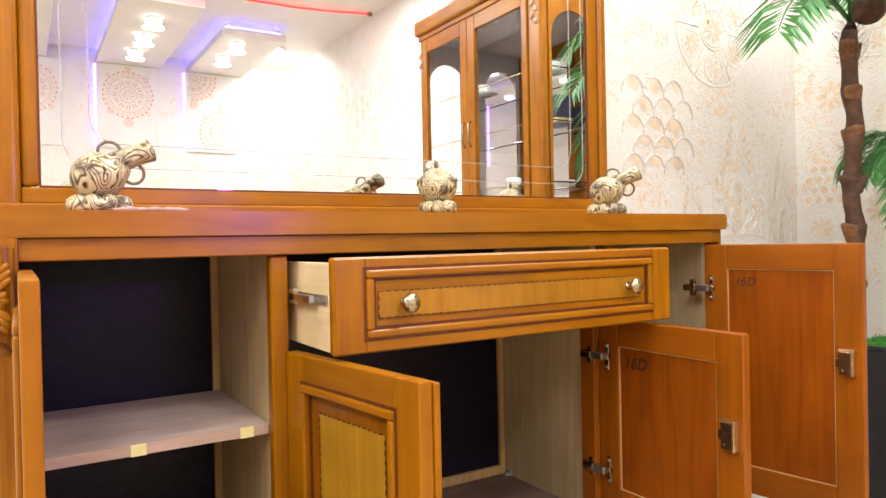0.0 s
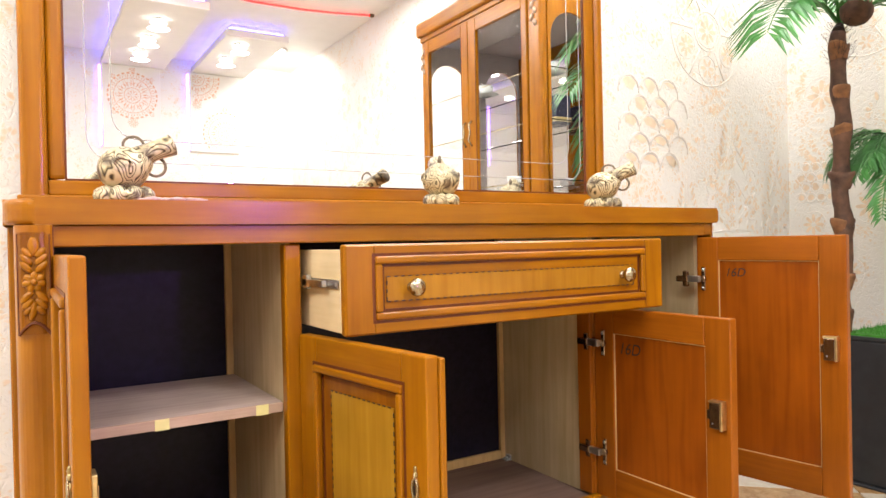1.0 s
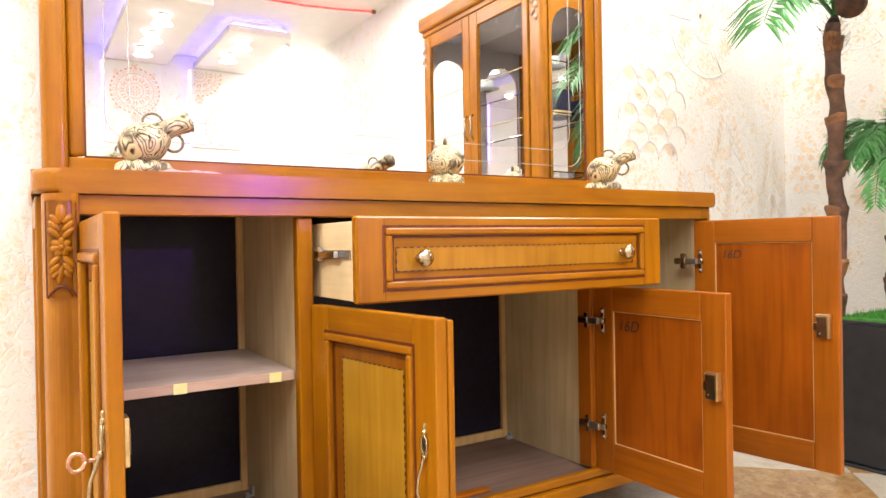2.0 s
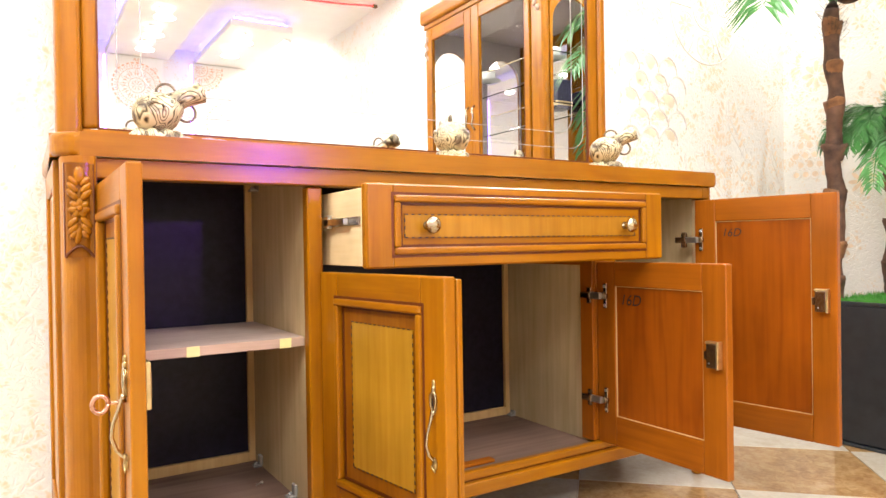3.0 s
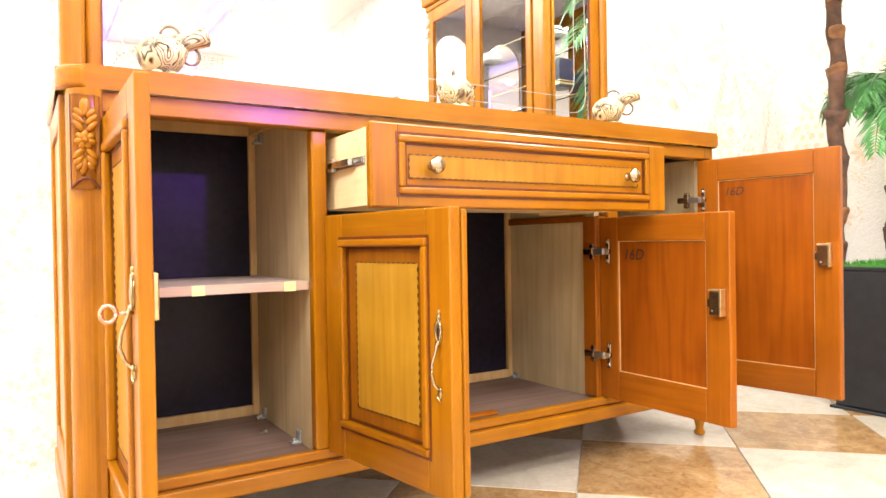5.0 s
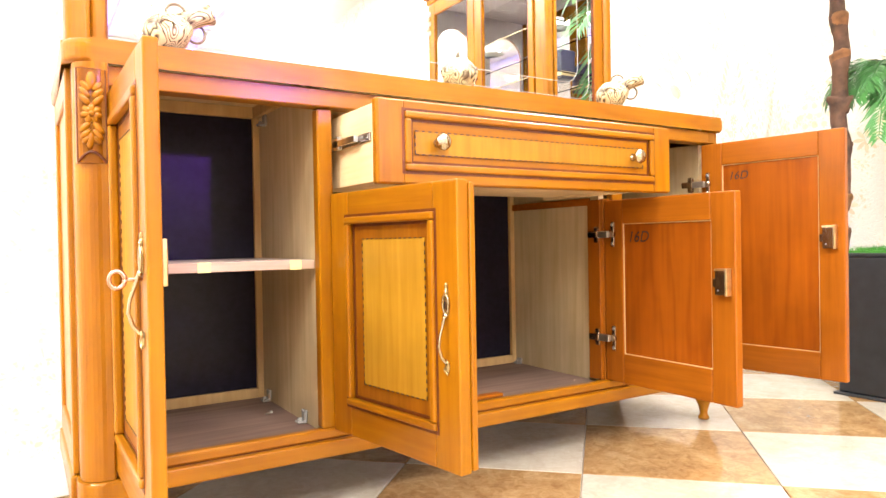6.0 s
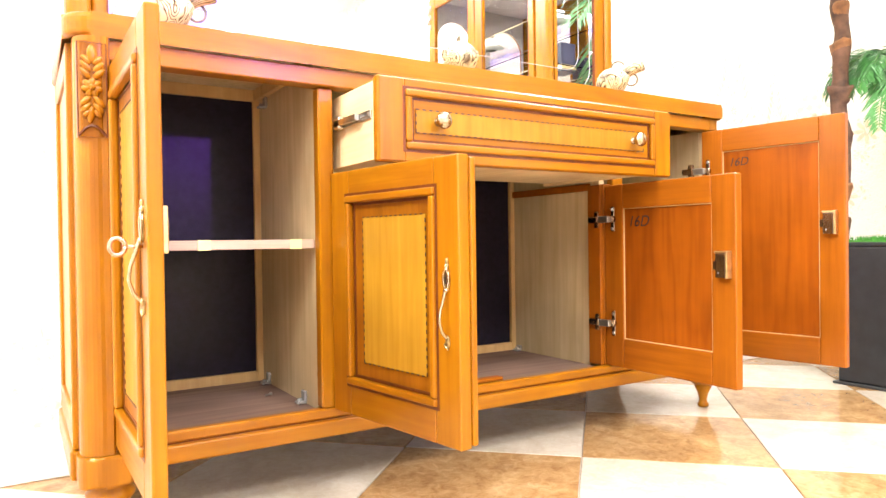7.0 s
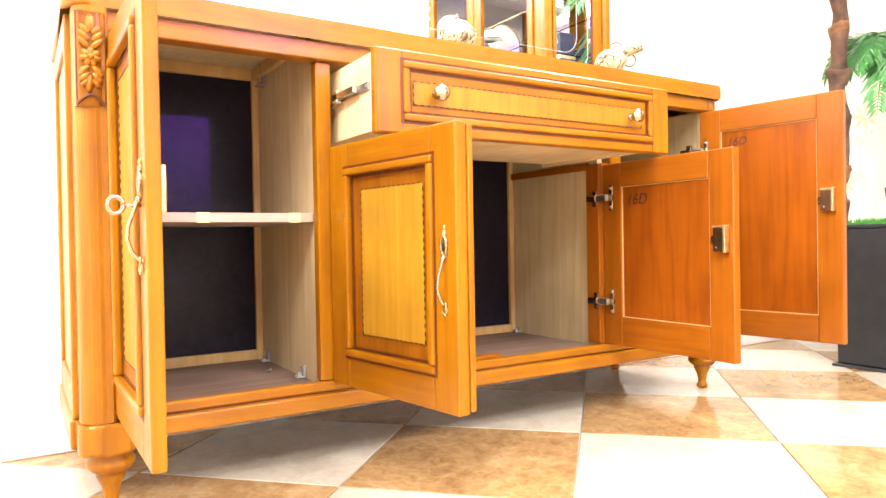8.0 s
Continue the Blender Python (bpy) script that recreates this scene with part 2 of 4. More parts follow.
def antique():
    """Gold paint with thin dark swirling grooves and brown patina."""
    m, t, b = material("gilded_ceramic", 0.36, 0.2)
    v = coords(t, (1, 1, 1))
    swirl = noise_of(t, v, 17.0, 1.2, 0.4, 0.9)
    k = node(t, "ShaderNodeMath")
    k.operation = "MULTIPLY"
    k.inputs[1].default_value = 36.0
    t.links.new(swirl, k.inputs[0])
    p = node(t, "ShaderNodeMath")
    p.operation = "PINGPONG"
    p.inputs[1].default_value = 1.0
    t.links.new(k.outputs[0], p.inputs[0])
    n = noise_of(t, v, 26, 5, 0.6)
    col = ramp(t, p.outputs[0], [(0.05, (0.020, 0.016, 0.010)), (0.26, (0.29, 0.235, 0.115)), (0.50, (0.62, 0.54, 0.34))])
    col = mix(t, ramp(t, n, [(0.50, (0, 0, 0)), (0.62, (0.85, 0.85, 0.85))]), col, (0.07, 0.042, 0.024))
    t.links.new(col, b.inputs["Base Color"])
    bump(t, b, p.outputs[0], 0.5, 0.0015)
    return m


GILT = antique()
PATINA = plain("dark_patina", (0.17, 0.13, 0.08), 0.35, 0.3, 0.5, 90)


# ---- building helpers ----
def mesh_from(name, bm, mat):
    me = bpy.data.meshes.new(name)
    bm.normal_update()
    bm.to_mesh(me)
    bm.free()
    for mm in (mat if isinstance(mat, (list, tuple)) else [mat]):
        me.materials.append(mm)
    return me


def part(name, bm, mat, parent=None, label="", at=None, smooth=False):
    me = mesh_from(name, bm, mat)
    if smooth:
        me.shade_smooth()
    ob = new(name, me)
    if parent:
        ob.parent = parent
    if at is not None:
        ob.matrix_basis = at
    if label:
        tagged(ob, label)
    return ob


def thing(name, at, label, category, group="", kind=""):
    ob = new(name)
    ob.empty_display_size = 0.05
    ob.matrix_basis = at
    return tagged(ob, label, category, group, kind)


def add_box(bm, x0, x1, y0, y1, z0, z1, bev=0.0, seg=1):
    q = bmesh.new()
    bmesh.ops.create_cube(q, size=1)
    for v in q.verts:
        v.co = Vector(((x0 + x1) / 2 + v.co.x * (x1 - x0), (y0 + y1) / 2 + v.co.y * (y1 - y0), (z0 + z1) / 2 + v.co.z * (z1 - z0)))
    if bev:
        bmesh.ops.bevel(q, geom=q.edges[:], offset=bev, segments=seg, affect="EDGES", profile=0.5)
    merge(bm, q)
    return bm


def merge(bm, q):
    me = bpy.data.meshes.new("tmp")
    q.to_mesh(me)
    q.free()
    bm.from_mesh(me)
    bpy.data.meshes.remove(me)


def box(x0, x1, y0, y1, z0, z1, bev=0.0, seg=1):
    x0, x1 = sorted((x0, x1))
    y0, y1 = sorted((y0, y1))
    return add_box(bmesh.new(), x0, x1, y0, y1, z0, z1, bev, seg)


def lathe(profile, seg=20, at=None, bm=None):
    """A turned form round z from (radius, height) pairs."""
    bm = bm or bmesh.new()
    rings = []
    for r, z in profile:
        ring = []
        for i in range(seg):
            a = 2 * math.pi * i / seg
            p = Vector((r * math.cos(a), r * math.sin(a), z))
            ring.append(bm.verts.new(at @ p if at else p))
        rings.append(ring)
    for a, b in zip(rings, rings[1:]):
        for i in range(seg):
            bm.faces.new((a[i], a[(i + 1) % seg], b[(i + 1) % seg], b[i]))
    bm.faces.new(rings[0][::-1])
    bm.faces.new(rings[-1])
    return bm


def tube(points, radius, seg=8, bm=None):
    """A round tube along points; radius: a number or one for each point."""
    bm = bm or bmesh.new()
    pts = [Vector(p) for p in points]
    radii = radius if isinstance(radius, (list, tuple)) else [radius] * len(pts)
    rings, side = [], None
    for i, p in enumerate(pts):
        d = (pts[min(i + 1, len(pts) - 1)] - pts[max(i - 1, 0)]).normalized()
        side = d.orthogonal().normalized() if side is None else (side - d * side.dot(d)).normalized()
        up = d.cross(side)
        rings.append([bm.verts.new(p + radii[i] * (math.cos(2 * math.pi * k / seg) * side + math.sin(2 * math.pi * k / seg) * up)) for k in range(seg)])
    for a, b in zip(rings, rings[1:]):
        for k in range(seg):
            bm.faces.new((a[k], a[(k + 1) % seg], b[(k + 1) % seg], b[k]))
    bm.faces.new(rings[0][::-1])
    bm.faces.new(rings[-1])
    return bm


def prism(outline, z0, z1, bev=0.0, seg=2):
    """An upright block over a flat outline (x, y)."""
    bm = bmesh.new()
    low = [bm.verts.new((x, y, z0)) for x, y in outline]
    high = [bm.verts.new((x, y, z1)) for x, y in outline]
    n = len(outline)
    bm.faces.new(low[::-1])
    bm.faces.new(high)
    for i in range(n):
        bm.faces.new((low[i], low[(i + 1) % n], high[(i + 1) % n], high[i]))
    if bev:
        ring = [e for e in bm.edges if abs(e.verts[0].co.z - e.verts[1].co.z) < 1e-6]
        bmesh.ops.bevel(bm, geom=ring, offset=bev, segments=seg, affect="EDGES", profile=0.5)
    bmesh.ops.recalc_face_normals(bm, faces=bm.faces[:])
    return bm


def blob(bm, centre, size, turn=None, sub=2):
    q = bmesh.new()
    bmesh.ops.create_icosphere(q, subdivisions=sub, radius=1)
    m = Matrix.Translation(centre) @ (turn or Matrix.Identity(4)) @ Matrix.Diagonal((*size, 1))
    bmesh.ops.transform(q, matrix=m, verts=q.verts[:])
    merge(bm, q)
    return bm


def turned(bm, m):
    bmesh.ops.transform(bm, matrix=m, verts=bm.verts[:])
    return bm


def arc(cx, cz, r, a0, a1, n=14):
    return [(cx + r * math.cos(radians(a0 + (a1 - a0) * i / n)), cz + r * math.sin(radians(a0 + (a1 - a0) * i / n))) for i in range(n + 1)]

# ---- the room ----
XL, XR, YF, YB, CEIL = -2.6, 2.6, -5.55, 0.405, 2.70
wall_north = part("wall_north", box(XL - 0.1, XR + 0.1, YB, YB + 0.12, 0, CEIL), PAPER)
tagged(wall_north, "cream embossed wallpaper wall with worn peach patches", "wall", kind="structure")
wall_east = part("wall_east", box(XR, XR + 0.12, YF, YB, 0, CEIL), PAPER)
tagged(wall_east, "cream embossed wallpaper wall beside the palms", "wall", kind="structure")
wall_south = part("wall_south", box(XL - 0.1, XR + 0.12, YF - 0.12, YF, 0, CEIL), PAPER)
tagged(wall_south, "far papered wall with white stencilled panels", "wall", kind="structure")
wall_west = part("wall_west", box(XL - 0.12, XL, YF, YB, 0, CEIL), PAPER)
tagged(wall_west, "plain papered side wall of the showroom", "wall", kind="structure")
ceiling = part("ceiling", box(XL - 0.12, XR + 0.12, YF - 0.12, YB + 0.12, CEIL, CEIL + 0.1), WHITE)
tagged(ceiling, "smooth white plaster ceiling", "ceiling", kind="structure")
floor = part("floor", box(XL - 0.3, XR + 0.3, YF - 0.3, YB + 0.1, -0.10, -0.006), GROUT)
tagged(floor, "glossy cream and brown marble tiles laid diagonally", "floor", kind="structure")
baseboard = part("baseboard", box(XL, XR, YB - 0.012, YB, 0.0, 0.075, 0.003), WHITE)
tagged(baseboard, "low white skirting along the wall", "baseboard", kind="structure")


def relief_on(to_world, seed):
    """Raised ornaments of the embossed paper: scales, rosettes, lattice and scrolls."""
    rng = random.Random(seed)
    bm, dots = bmesh.new(), bmesh.new()

    def bead(points, r):
        tube([to_world(u, w, 0.0) for u, w in points], r, 5, bm)

    def petal(u, w, a, length, width):
        ring = []
        for k in range(8):
            b = 2 * math.pi * k / 8
            du, dw = length / 2 * (1 + math.cos(b)), width / 2 * math.sin(b)
            ring.append(dots.verts.new(to_world(u + du * math.cos(a) - dw * math.sin(a), w + du * math.sin(a) + dw * math.cos(a), 0.0012)))
        dots.faces.new(ring)

    def rosette(u, w, r, n=8):
        bead(arc(u, w, r, 0, 360, 28), 0.0009 + r * 0.008)
        for k in range(n):
            petal(u + r * 0.16 * math.cos(2 * math.pi * k / n), w + r * 0.16 * math.sin(2 * math.pi * k / n), 2 * math.pi * k / n, r * 0.66, r * 0.26)

    def big(u, w, r):
        bead(arc(u, w, r, 0, 360, 48), 0.0018)
        bead(arc(u, w, r * 0.36, 0, 360, 24), 0.002)
        rosette(u, w, r * 0.30)
        for k in range(6):
            a = 2 * math.pi * k / 6 + 0.5
            rosette(u + r * 0.68 * math.cos(a), w + r * 0.68 * math.sin(a), r * 0.24, 6 + 2 * (k % 2))
            bead([(u + r * q * math.cos(a + 0.52), w + r * q * math.sin(a + 0.52)) for q in (0.4, 0.7, 0.97)], 0.0022)

    def fill(points):
        dots.faces.new([dots.verts.new(to_world(u, w, 0.0012)) for u, w in points])

    def scales(u0, w0, cols, rows, r):
        for j in range(rows):
            for i in range(cols):
                u, w = u0 + (i + 0.5 * (j % 2)) * 2 * r, w0 - j * r * 1.3
                bead([(u - r, w - 0.3 * r)] + arc(u, w, r, 180, 0, 12) + [(u + r, w - 0.3 * r)], 0.0021)
                bead(arc(u, w, r * 0.90, 172, 8, 10), 0.0020)
                low = rng.uniform(-0.25, 0.45)
                if rng.random() < 0.85:
                    fill(arc(u, w, r * 0.80, 150 - 110 * rng.random() * 0.3, 30, 7) + [(u + r * rng.uniform(0.1, 0.5), w + r * low), (u - r * rng.uniform(0.0, 0.4), w + r * (low + 0.2))])

    def lace(u, w0, w1, half):
        """A tall pointed ornament: nested ogees, a framed field of rosettes, scrolls at both sides."""
        tall = w1 - w0

        def ogee(k, f):
            return [(u + f * half * k * (0.55 + 0.45 * math.cos(q * 0.42)) * (1 - (q / 10) ** 3), w0 + tall * (0.42 + 0.058 * k * q)) for q in range(11)]
        for k in (0.86, 0.62):
            for f in (-1, 1):
                bead(ogee(k, f), 0.0011)
        for k, r in ((1.0, 0.0014), (0.82, 0.0011)):
            a, b = half * 0.62 * k, tall * 0.20 * k
            c = w0 + tall * 0.21
            bead([(u + a * math.cos(q * math.pi / 12) * (1 + 0.16 * math.cos(q * math.pi / 3)), c + b * math.sin(q * math.pi / 12) * (1 + 0.10 * math.cos(q * math.pi / 3))) for q in range(25)], r)
        for f in (-1, 1):
            for k in range(5):
                bead(arc(u + f * half * 0.86, w0 + tall * (0.05 + 0.10 * k), half * 0.20, 0, 330, 10), 0.0011)
                petal(u + f * half * 0.86, w0 + tall * (0.05 + 0.10 * k), rng.uniform(0, 6), half * 0.16, half * 0.10)
            for k in range(6):
                petal(u + f * half * (0.52 - 0.07 * k), w0 + tall * (0.50 + 0.06 * k), 1.57 - f * 0.5, half * 0.30, half * 0.10)
                petal(u + f * half * 0.28 * (1 + k % 2), w0 + tall * (0.06 + 0.055 * k), f * 0.8, half * 0.22, half * 0.09)
        for k in range(4):
            rosette(u, w0 + tall * (0.08 + 0.10 * k), half * 0.20, 6 + 2 * (k % 2))
        bead([(u - half * 0.75, w0), (u, w0 + tall * 0.02), (u + half * 0.75, w0)], 0.0012)

    def lattice(u0, w0, u1, w1, s):
        for i in range(int((u1 - u0) / s)):
            for j in range(int((w1 - w0) / s)):
                bead(arc(u0 + s * (i + 0.5 * (j % 2)), w0 + s * j, s * 0.52, 0, 360, 6), 0.0022)
                petal(u0 + s * (i + 0.5 * (j % 2)) - s * 0.33, w0 + s * j, 0, s * 0.66, s * 0.6)
    return bm, dots, dict(big=big, scales=scales, lattice=lattice, lace=lace, rosette=rosette, petal=petal, rng=rng)


def north(u, w, d):
    return (u, YB - d, w)


def east(u, w, d):
    return (XR - d, YB - u, w)


def finish(wall, bm, dots):
    part("raised_ornament", bm, RELIEF, wall, "cream raised plaster ornament", smooth=True)
    part("stencil_patch", dots, PEACH, wall, "peach worn colour inside the ornament")


bm, dots, k = relief_on(north, 3)
k["scales"](1.706, 1.252, 3, 5, 0.048)
k["lace"](2.235, 0.78, 1.23, 0.135)
k["lace"](2.505, 0.70, 1.12, 0.085)
k["lace"](1.985, 0.66, 1.00, 0.090)
k["lace"](1.72, 0.55, 0.92, 0.110)
for a in range(3):
    k["rosette"](1.69 + 0.075 * a, 1.43 + 0.02 * (a % 2), 0.034, 5)
k["big"](2.11, 1.495, 0.195)
k["big"](1.60, 1.80, 0.20)
k["scales"](-0.52, 0.95, 4, 9, 0.034)
k["big"](-0.30, 0.45, 0.16)
for i in range(150):
    u, w = k["rng"].uniform(1.55, 2.58), k["rng"].uniform(0.3, 2.0)
    k["petal"](u, w, k["rng"].uniform(0, 6.3), k["rng"].uniform(0.006, 0.022), k["rng"].uniform(0.004, 0.010))
for i in range(110):
    u, w = k["rng"].uniform(-1.0, -0.02), k["rng"].uniform(0.1, 1.6)
    k["petal"](u, w, k["rng"].uniform(0, 6.3), k["rng"].uniform(0.006, 0.022), k["rng"].uniform(0.004, 0.010))
finish(wall_north, bm, dots)

bm, dots, k = relief_on(east, 5)
k["lattice"](0.05, 0.905, 0.24, 1.08, 0.038)
k["big"](0.30, 1.55, 0.15)
k["rosette"](0.135, 1.29, 0.07, 8)
k["lace"](0.42, 0.95, 1.32, 0.10)
k["rosette"](0.096, 0.80, 0.05)
k["rosette"](0.30, 0.86, 0.06)
k["rosette"](0.22, 0.62, 0.06)
k["scales"](0.5, 2.0, 6, 8, 0.05)
k["big"](1.0, 2.3, 0.22)
for j in range(7):
    k["big"](2.7 + 0.45 * j, 2.1 - 0.2 * (j % 2), 0.2)
for i in range(260):
    u, w = k["rng"].uniform(0.02, 5.8), k["rng"].uniform(0.4, 2.6)
    k["petal"](u, w, k["rng"].uniform(0, 6.3), k["rng"].uniform(0.012, 0.06), k["rng"].uniform(0.006, 0.02))
finish(wall_east, bm, dots)


# ---- ceiling trays, lamps and far panels, seen in the mirror ----
def tray(x0, x1, y0, y1):
    t = thing("ceiling_tray", pose(0, 0, 0), "white dropped ceiling tray edged with blue LED glow", "ceiling tray", "ceiling trays")
    part("slab", box(x0, x1, y0, y1, 2.58, 2.64, 0.004), WHITE, t)
    part("core", box(x0 + 0.06, x1 - 0.06, y0, y1 - 0.06, 2.64, CEIL), WHITE, t)
    part("led_strip", box(x0 + 0.035, x0 + 0.05, y0 + 0.02, y1 - 0.06, 2.644, 2.664), BLUELED, t, "blue LED strip")
    part("led_strip", box(x0 + 0.035, x1 - 0.035, y1 - 0.05, y1 - 0.035, 2.644, 2.664), BLUELED, t, "blue LED strip")
    return t


tray(0.69, 1.27, YF, -3.55)
tray(1.53, 2.08, YF, -4.1)
tray(-0.32, 0.28, YF, -3.4)


def flower_lamp(x, y, z):
    t = thing("ceiling_lamp", pose(x, y, z), "glowing frosted flower-shaped ceiling lamp", "ceiling lamp", "flower lamps")
    part("base", lathe([(0.05, 0.0), (0.05, -0.012), (0.03, -0.02)], 16), STEEL, t)
    bm = bmesh.new()
    for k in range(6):
        blob(bm, (0.038 * math.cos(k * math.pi / 3), 0.038 * math.sin(k * math.pi / 3), -0.03), (0.027, 0.027, 0.018), None, 1)
    blob(bm, (0, 0, -0.045), (0.03, 0.03, 0.02), None, 1)
    part("shade", bm, LAMPGLASS, t, "lit frosted glass petals", smooth=True)


for ly in (-3.94, -4.45, -4.95):
    flower_lamp(0.96, ly, 2.578)
    flower_lamp(-0.05, ly, 2.578)
for ly in (-4.32, -4.81):
    flower_lamp(1.70, ly, 2.578)
# Housings for the assumed lamps, added out of view.
for lx, ly in LAMPS:
    t = thing("downlight", pose(lx, ly, CEIL - 0.002), "round white ceiling downlight, lit, added out of view", "downlight", "downlights")
    part("ring", lathe([(0.13, 0), (0.13, -0.012), (0.12, -0.016)], 24), WHITE, t)
    part("diffuser", lathe([(0.10, -0.0165), (0.10, -0.018)], 24), LAMPGLASS, t, "lit diffuser")

t = thing("red_led_cord", pose(0, 0, CEIL - 0.02), "red LED cord curving along the ceiling", "led cord")
part("cord", tube([(2.52, -3.35, 0), (2.25, -3.43, 0), (1.98, -3.48, 0), (1.58, -3.49, 0), (1.1, -3.41, 0), (0.6, -3.2, 0)], 0.009, 6), REDLED, t)
part("end_plug", box(2.52, 2.56, -3.365, -3.335, -0.012, 0.012, 0.002), BRONZE, t)

t = thing("violet_spotlight", pose(1.12, -2.5, 0), "small violet spotlight on a thin white stand", "spotlight")
part("base", lathe([(0.11, 0), (0.11, 0.012), (0.02, 0.02)], 24), WHITE, t)
part("pole", tube([(0, -0.012, 0.02), (0, -0.012, 1.10)], 0.004), WHITE, t)
part("head", lathe([(0.012, 0.05), (0.020, 0.040), (0.022, 0.012)], 16, look((0, 0, 1.12), (-0.95, 2.5, 0.76))), WHITE, t)

t = thing("corner_downlight", pose(2.15, -4.75, CEIL - 0.002), "round white recessed spotlight washing the corner", "downlight")
part("ring", lathe([(0.14, 0), (0.14, -0.012), (0.13, -0.016)], 24), WHITE, t)
part("diffuser", lathe([(0.11, -0.0165), (0.11, -0.018)], 24), LAMPGLASS, t, "lit diffuser")


def wall_panel(x0, x1, centres):
    """A white board with filigree mandalas, cut off at the board's edges."""
    t = thing("wall_panel", pose(0, YF, 0), "white wall panel with a peach stencilled mandala", "wall panel", "wall panels")
    part("board", box(x0, x1, 0.0, 0.025, 1.76, 2.575, 0.004), WHITE, t)
    bm = bmesh.new()

    def patch(points):
        if all(x0 + 0.02 < x < x1 - 0.02 and 1.78 < z < 2.56 for x, z in points):
            bm.faces.new([bm.verts.new((x, 0.0265, z)) for x, z in points][::-1])

    def petals(cx, cz, r, n, length, width, turn=0.0):
        for k in range(n):
            a = 2 * math.pi * (k + turn) / n
            for f in (-1, 1):
                pts = []
                for q in range(5):
                    d, w = r + length * q / 4, f * width / 2 * math.sin(math.pi * q / 4)
                    pts.append((cx + d * math.cos(a) - w * math.sin(a), cz + d * math.sin(a) + w * math.cos(a)))
                for q in range(4):
                    a0, a1 = pts[q], pts[q + 1]
                    inner = [((p[0] * 0.55 + (cx + (r + length * g / 4) * math.cos(a)) * 0.45), (p[1] * 0.55 + (cz + (r + length * g / 4) * math.sin(a)) * 0.45)) for p, g in ((a1, q + 1), (a0, q))]
                    patch([a0, a1] + inner if f < 0 else inner[::-1] + [a1, a0])

    def ring(cx, cz, r0, r1, n, fill=0.62):
        for k in range(n):
            a, b = 2 * math.pi * k / n, 2 * math.pi * (k + fill) / n
            patch([(cx + r * math.cos(q), cz + r * math.sin(q)) for r, q in ((r0, b), (r1, b), (r1, a), (r0, a))])
    for cx, cz in centres:
        petals(cx, cz, 0.008, 8, 0.055, 0.034)
        ring(cx, cz, 0.072, 0.080, 24, 0.9)
        petals(cx, cz, 0.085, 12, 0.055, 0.048, 0.5)
        petals(cx, cz, 0.105, 12, 0.060, 0.030)
        ring(cx, cz, 0.168, 0.176, 36, 0.85)
        petals(cx, cz, 0.178, 24, 0.036, 0.036)
        ring(cx, cz, 0.216, 0.232, 30, 0.6)
        for k in range(4):
            a = math.pi / 2 * (k + 0.5)
            petals(cx + 0.245 * math.cos(a), cz + 0.245 * math.sin(a), 0.002, 6, 0.026, 0.02)
        petals(cx, cz - 0.27, 0.004, 10, 0.05, 0.026)
        petals(cx, cz + 0.26, 0.004, 10, 0.03, 0.02)
    part("led_edge", box(x0 - 0.024, x0 - 0.004, 0.004, 0.020, 1.78, 2.56), VIOLETLED, t, "violet LED strip behind the edge")
    part("mandala", bm, TERRA, t, "peach stencilled mandala")


wall_panel(0.69, 1.225, [(0.965, 2.285)])
wall_panel(1.505, 2.005, [(1.58, 2.52), (1.86, 1.96)])
wall_panel(-0.13, 0.40, [(0.135, 2.285)])


# ---- glass-fronted display cabinet, seen in the mirror ----
def arched_side(x0, x1, y0, y1, z0, z1, ax0, ax1, sill, spring):
    """A side board with a round-headed opening cut through it."""
    bm = bmesh.new()
    r, cx = (ax1 - ax0) / 2, (ax0 + ax1) / 2
    hole = [(ax0, sill)] + [(cx + r * math.cos(radians(180 - 12 * q)), spring + r * math.sin(radians(180 - 12 * q))) for q in range(16)] + [(ax1, sill)]
    outer = [(x0, sill)] + [(x0 + (x1 - x0) * q / 15, z1) for q in range(16)] + [(x1, sill)]
    loops = []
    for y in (y0, y1):
        loops.append(([bm.verts.new((a, y, b)) for a, b in hole], [bm.verts.new((a, y, b)) for a, b in outer]))
    n = len(hole)
    for q in range(n - 1):
        for k in (0, 1):
            h, o = loops[k]
            bm.faces.new((h[q], h[q + 1], o[q + 1], o[q]))
        for w in (0, 1):
            a, b = loops[0][w], loops[1][w]
            bm.faces.new((a[q], a[q + 1], b[q + 1], b[q]))
    bmesh.ops.recalc_face_normals(bm, faces=bm.faces[:])
    add_box(bm, x0, x1, y0, y1, z0, sill)
    return bm


